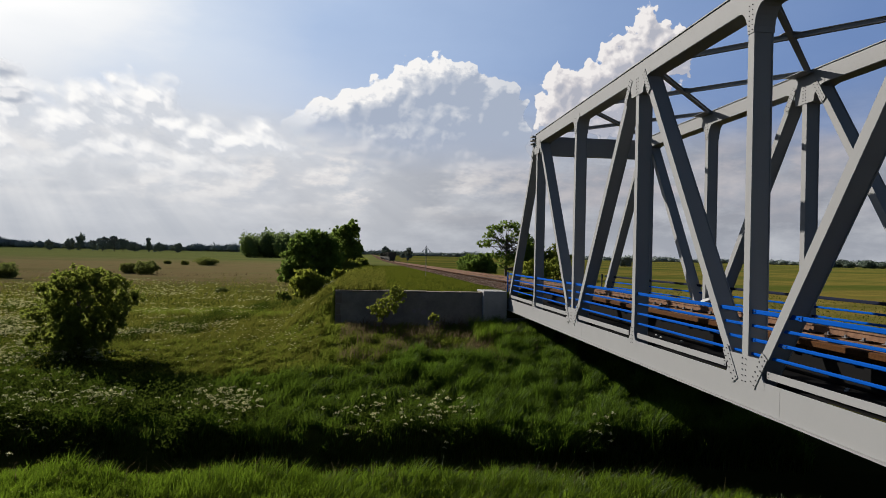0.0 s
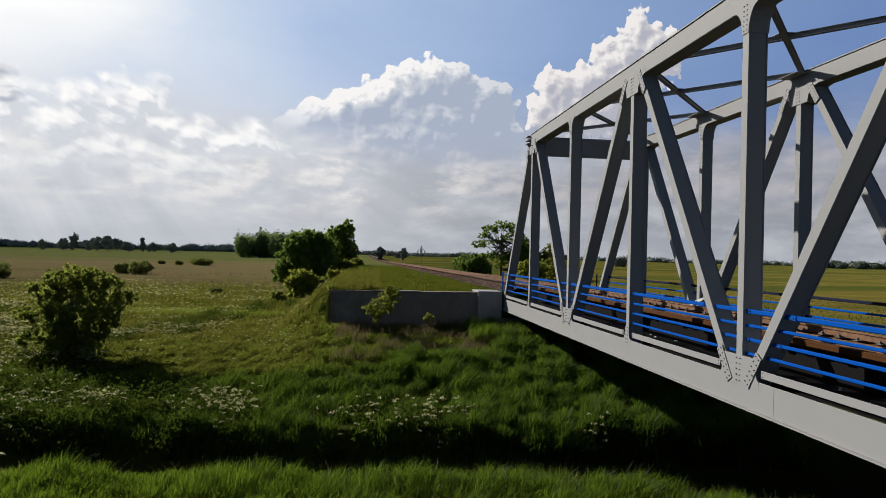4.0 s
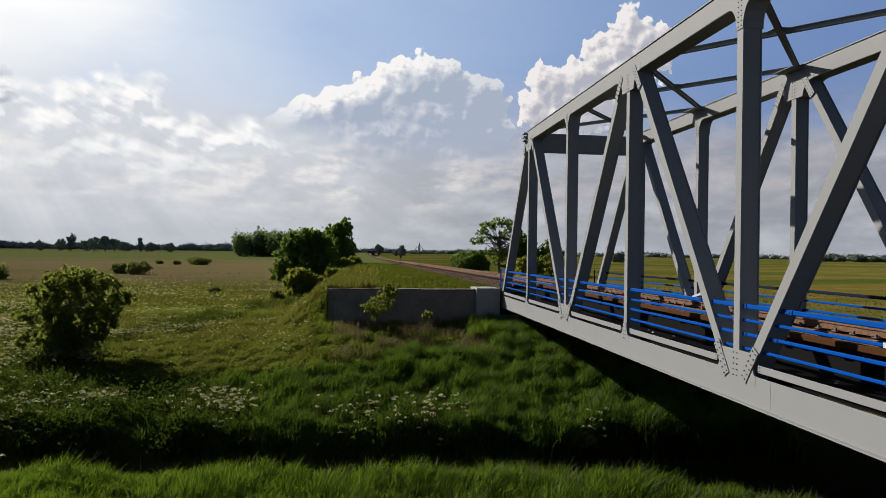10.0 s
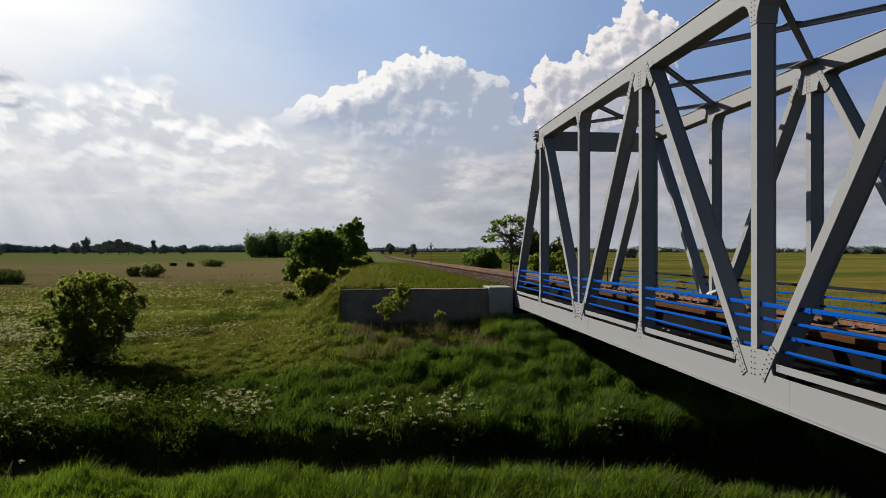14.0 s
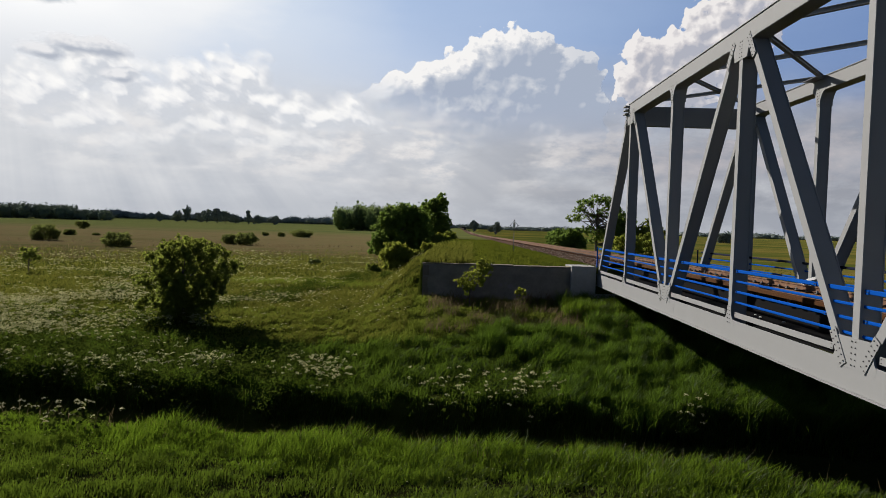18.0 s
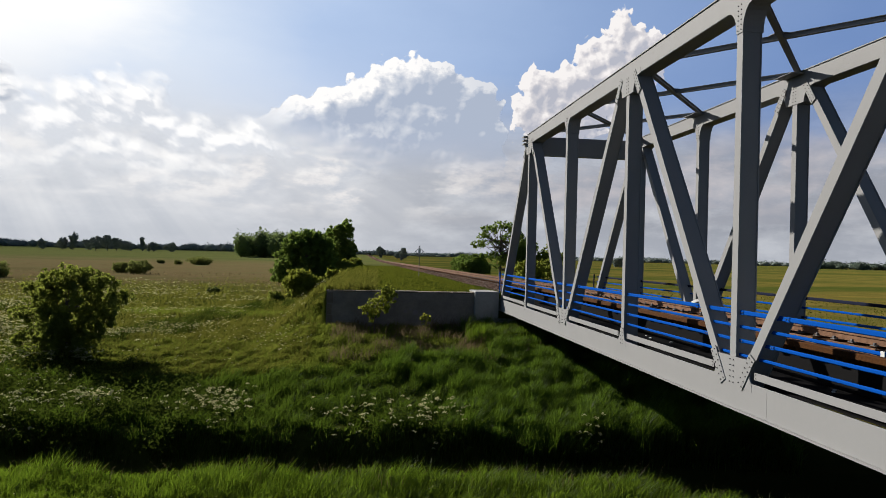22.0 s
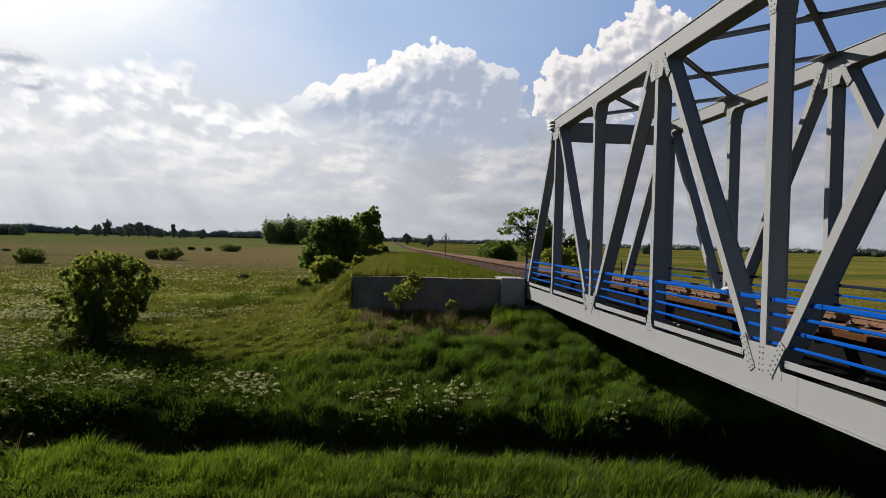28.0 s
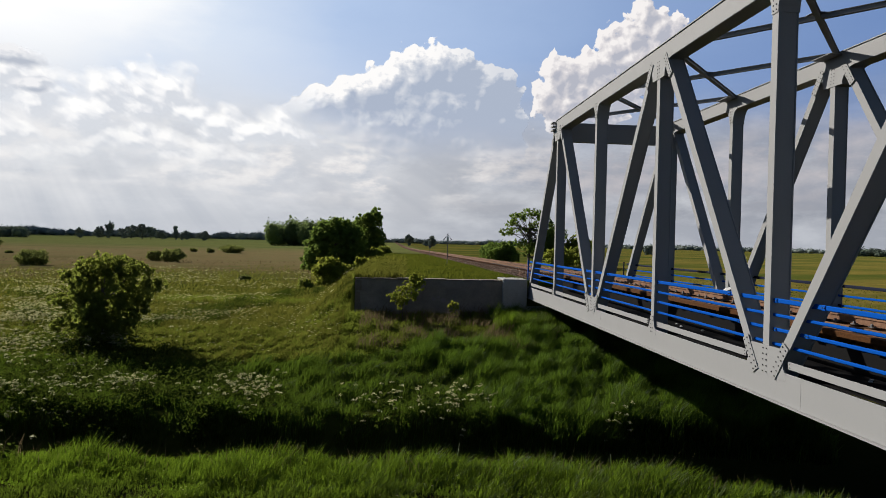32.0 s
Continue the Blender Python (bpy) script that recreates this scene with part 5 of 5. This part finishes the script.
def low_cloud_material():
    """Torn shelves of low cloud: warm white where light breaks through, blue-grey below."""
    k = Nodes("low_cloud")
    az, el = sky_angles(k)
    c = k.n.new("ShaderNodeCombineXYZ")
    k.l.new(az, c.inputs[0]), k.l.new(k.math("MULTIPLY", el, 2.3), c.inputs[1])
    up = k.n.new("ShaderNodeCombineXYZ")
    k.l.new(k.math("ADD", az, -0.5), up.inputs[0]), k.l.new(k.math("MULTIPLY_ADD", el, 2.3, 1.1), up.inputs[1])
    a, b = k.noise(0.13, 8, 0.58, c.outputs[0], "2D"), k.noise(0.13, 8, 0.58, up.outputs[0], "2D")
    light = k.math("MULTIPLY_ADD", k.math("SUBTRACT", a, b), 3.2, 0.52, clamp=True)
    col = k.ramp(light, [(0.15, (0.50, 0.54, 0.62)), (0.45, (0.66, 0.675, 0.715)), (0.68, (0.86, 0.83, 0.82)), (0.9, (0.98, 0.95, 0.92))])
    near = k.math("MULTIPLY", step(k, az, 4.0, -24.0), 0.55)
    col = k.mix(near, col, (0.90, 0.90, 0.91))
    col = k.mix(step(k, az, 2.0, 20.0), col, k.mix(light, (0.31, 0.34, 0.41), (0.54, 0.51, 0.53)))
    alpha = k.math("MULTIPLY", step(k, a, 0.36, 0.58), k.math("MULTIPLY", step(k, el, 2.2, 5.2), step(k, el, 11.5, 7.0)))
    return glow_out(k, col, k.math("MULTIPLY", alpha, 0.72))


def cloud_density(k, az, el, blobs, scale, amount, grain=0.0):
    c = k.n.new("ShaderNodeCombineXYZ")
    if grain:     # drawn out along a line that falls to the east
        ca, sa = math.cos(radians(grain)), math.sin(radians(grain))
        k.l.new(k.math("MULTIPLY", k.math("ADD", k.math("MULTIPLY", az, ca), k.math("MULTIPLY", el, -sa)), 0.55), c.inputs[0])
        k.l.new(k.math("ADD", k.math("MULTIPLY", az, sa), k.math("MULTIPLY", el, ca)), c.inputs[1])
    else:
        k.l.new(az, c.inputs[0]), k.l.new(el, c.inputs[1])
    field = None
    for a, e, ra, re in blobs:
        u, v = k.math("MULTIPLY_ADD", az, 1 / ra, -a / ra), k.math("MULTIPLY_ADD", el, 1 / re, -e / re)
        d = k.math("SUBTRACT", 1.0, k.math("SQRT", k.math("ADD", k.math("MULTIPLY", u, u), k.math("MULTIPLY", v, v))))
        field = d if field is None else k.math("SMOOTH_MAX", field, d, 0.3)
    warp = k.n.new("ShaderNodeTexNoise")
    warp.noise_dimensions = "2D"
    warp.inputs["Scale"].default_value, warp.inputs["Detail"].default_value = scale * 1.3, 3
    k.l.new(c.outputs[0], warp.inputs["Vector"])
    mixv = k.n.new("ShaderNodeVectorMath")
    mixv.operation = "MULTIPLY_ADD"
    k.l.new(warp.outputs["Color"], mixv.inputs[0])
    mixv.inputs[1].default_value = (0.9, 0.9, 0)
    k.l.new(c.outputs[0], mixv.inputs[2])
    n1 = k.noise(scale, 7, 0.55, mixv.outputs[0], "3D")
    puffs = []
    for s in (scale * 1.5, scale * 3.4):
        v = k.n.new("ShaderNodeTexVoronoi")
        v.voronoi_dimensions, v.feature = "2D", "SMOOTH_F1"
        v.inputs["Scale"].default_value, v.inputs["Smoothness"].default_value = s, 1.0
        k.l.new(mixv.outputs[0], v.inputs["Vector"])
        puffs.append(v.outputs["Distance"])
    billow = k.math("ADD", k.math("MULTIPLY_ADD", puffs[0], -0.85, 0.38), k.math("MULTIPLY_ADD", puffs[1], -0.24, 0.11))
    return field, k.math("ADD", field, k.math("ADD", k.math("MULTIPLY_ADD", n1, amount, -0.5 * amount), k.math("MULTIPLY", billow, amount * 0.8)))


def cloud_material(name, blobs, lit, body, shade, edge=0.08, scale=0.5, amount=0.85, low=(5.5, 10.0), tail=0.0, rim=0.74, patchy=0.26, relief=1.1, bias=0.0, inset=0.10, grain=0.0, dim=None):
    """Bright where the cloud thins towards the sun, grey inside, with paler patches."""
    k = Nodes(name)
    az, el = sky_angles(k)
    here = k.math("SUBTRACT", cloud_density(k, az, el, blobs, scale, amount, grain)[1], inset)
    sunward = k.math("SUBTRACT", cloud_density(k, k.math("ADD", az, -0.30), k.math("ADD", el, 0.35), blobs, scale, amount, grain)[1], inset)
    beyond = k.math("SUBTRACT", cloud_density(k, k.math("ADD", az, -0.8), k.math("ADD", el, 1.0), blobs, scale, amount, grain)[1], inset)
    cf = k.n.new("ShaderNodeCombineXYZ")
    k.l.new(az, cf.inputs[0]), k.l.new(k.math("MULTIPLY", el, 1.5), cf.inputs[1])
    drift, fluff = k.noise(0.30, 5, 0.55, cf.outputs[0], "2D"), k.noise(1.1, 8, 0.62, cf.outputs[0], "2D")
    thin = step(k, beyond, 0.55, -0.12)
    pale = k.math("MULTIPLY", step(k, drift, 0.46, 0.66), patchy)
    slope = k.math("MULTIPLY", k.math("SUBTRACT", here, sunward), relief)
    puff = k.math("MULTIPLY_ADD", fluff, 2.6, -0.75, clamp=True)
    glint = k.math("MULTIPLY", step(k, sunward, 0.20, -0.02), 0.30)
    glow = k.math("MULTIPLY_ADD", k.math("MULTIPLY", thin, k.math("MULTIPLY_ADD", puff, 0.75, 0.42)), rim, k.math("ADD", glint, bias))
    light = k.math("ADD", glow, k.math("ADD", pale, k.math("ADD", slope, k.math("MULTIPLY_ADD", fluff, 0.24, -0.10))), clamp=True)
    if dim:     # the side turned away from the sun
        light = k.math("SUBTRACT", light, k.math("MULTIPLY", step(k, az, dim[0], dim[1]), dim[2]), clamp=True)
    col = k.mix(k.math("MULTIPLY", light, 2.0, clamp=True), shade, body)
    col = k.mix(k.math("MULTIPLY_ADD", light, 2.0, -1.0, clamp=True), col, lit)
    alpha = k.math("MULTIPLY", step(k, here, 0.0, edge), step(k, k.math("MULTIPLY_ADD", k.math("MINIMUM", k.math("SUBTRACT", az, 3.0), 0.0), tail, el), *low))
    return glow_out(k, col, alpha)


def sky_shell(name, mat, radius, az0, az1, el0, el1, label, category):
    na, ne = 64, 20
    A, E = np.meshgrid(np.radians(np.linspace(az0, az1, na)), np.radians(np.linspace(el0, el1, ne)))
    v = np.c_[(np.sin(A) * np.cos(E)).ravel(), (np.cos(A) * np.cos(E)).ravel(), np.sin(E).ravel()] * radius
    i, j = np.meshgrid(np.arange(na - 1), np.arange(ne - 1))
    q = (j * na + i).ravel()
    ob = link(name, mesh_np(name, v, np.c_[q, q + 1, q + 1 + na, q + na]), mat)
    ob.location = (0, 0, 6)
    return tagged(ob, label, category, kind="structure")


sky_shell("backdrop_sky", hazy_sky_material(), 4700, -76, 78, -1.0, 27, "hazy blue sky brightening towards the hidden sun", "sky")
cumulus = sky_shell("backdrop_cumulus", cloud_material("cumulus", CUMULUS_MAIN, (1.0, 0.985, 0.975), (0.66, 0.69, 0.755), (0.42, 0.48, 0.60), low=(6.0, 10.5), tail=0.30, rim=0.80, patchy=0.14, relief=1.2, bias=0.03, inset=0.04, dim=(5.0, 11.5, 0.42)), 4450, -16, 34, 2, 25, "towering white cumulus cloud with a blue-grey underside", "cloud")
eastern = sky_shell("backdrop_cumulus", cloud_material("eastern_cumulus", CUMULUS_EAST, (0.93, 0.895, 0.885), (0.68, 0.66, 0.69), (0.47, 0.485, 0.56), 0.10, 0.70, 1.0, (6.5, 11.0), 0.0, 0.52, 0.16, 1.35, 0.12, 0.06), 4400, -6, 44, 2, 25, "pinkish white cumulus cloud behind the bridge", "cloud")
west = sky_shell("backdrop_cloud", cloud_material("west_cloud", CLOUD_WEST, (1.06, 1.05, 1.035), (0.92, 0.925, 0.945), (0.70, 0.73, 0.785), 0.80, 0.50, 1.35, (3.0, 9.5), 0.0, 0.36, 0.24, 2.2, 0.20, 0.0, 32.0), 4550, -48, 4, 1, 26, "broken white clouds in front of the low sun", "cloud")
low_cloud = sky_shell("backdrop_cloud", low_cloud_material(), 4600, -60, 60, 1, 13, "torn shelves of low cloud with warm white breaks", "cloud")
scud = sky_shell("backdrop_cloud", cloud_material("scud", SCUD, (0.90, 0.90, 0.92), (0.64, 0.67, 0.73), (0.50, 0.54, 0.62), 0.60, 0.55, 1.1, (3.0, 5.0), 0.0, 0.5, 0.1, 1.4, 0.0, -0.12, 18.0), 4500, -48, -4, 2, 24, "thin grey scraps of cloud before the brighter veil", "cloud")


def motions():
    c = Matrix.Translation((0, 0, 6))
    for cloud in (cumulus, eastern):
        walk(cloud, [(0, c), (32, c @ pose(0, 0, 0, 0, 0, 2.3))])
    for cloud in (west, scud, low_cloud):
        walk(cloud, [(0, c), (32, c @ pose(0, 0, 0, 0, 0, 0.5))])
    rows = []
    for t in (0, 2, 4, 16, 32):
        y = 275 + 27.5 * t
        tilt = math.degrees(math.atan2(float(fall(y)) - float(fall(y + 215)), 215))
        rows.append((t, pose(XT, y, RAIL_Z - float(fall(y)), tilt)))
    walk(train, rows)


motions()
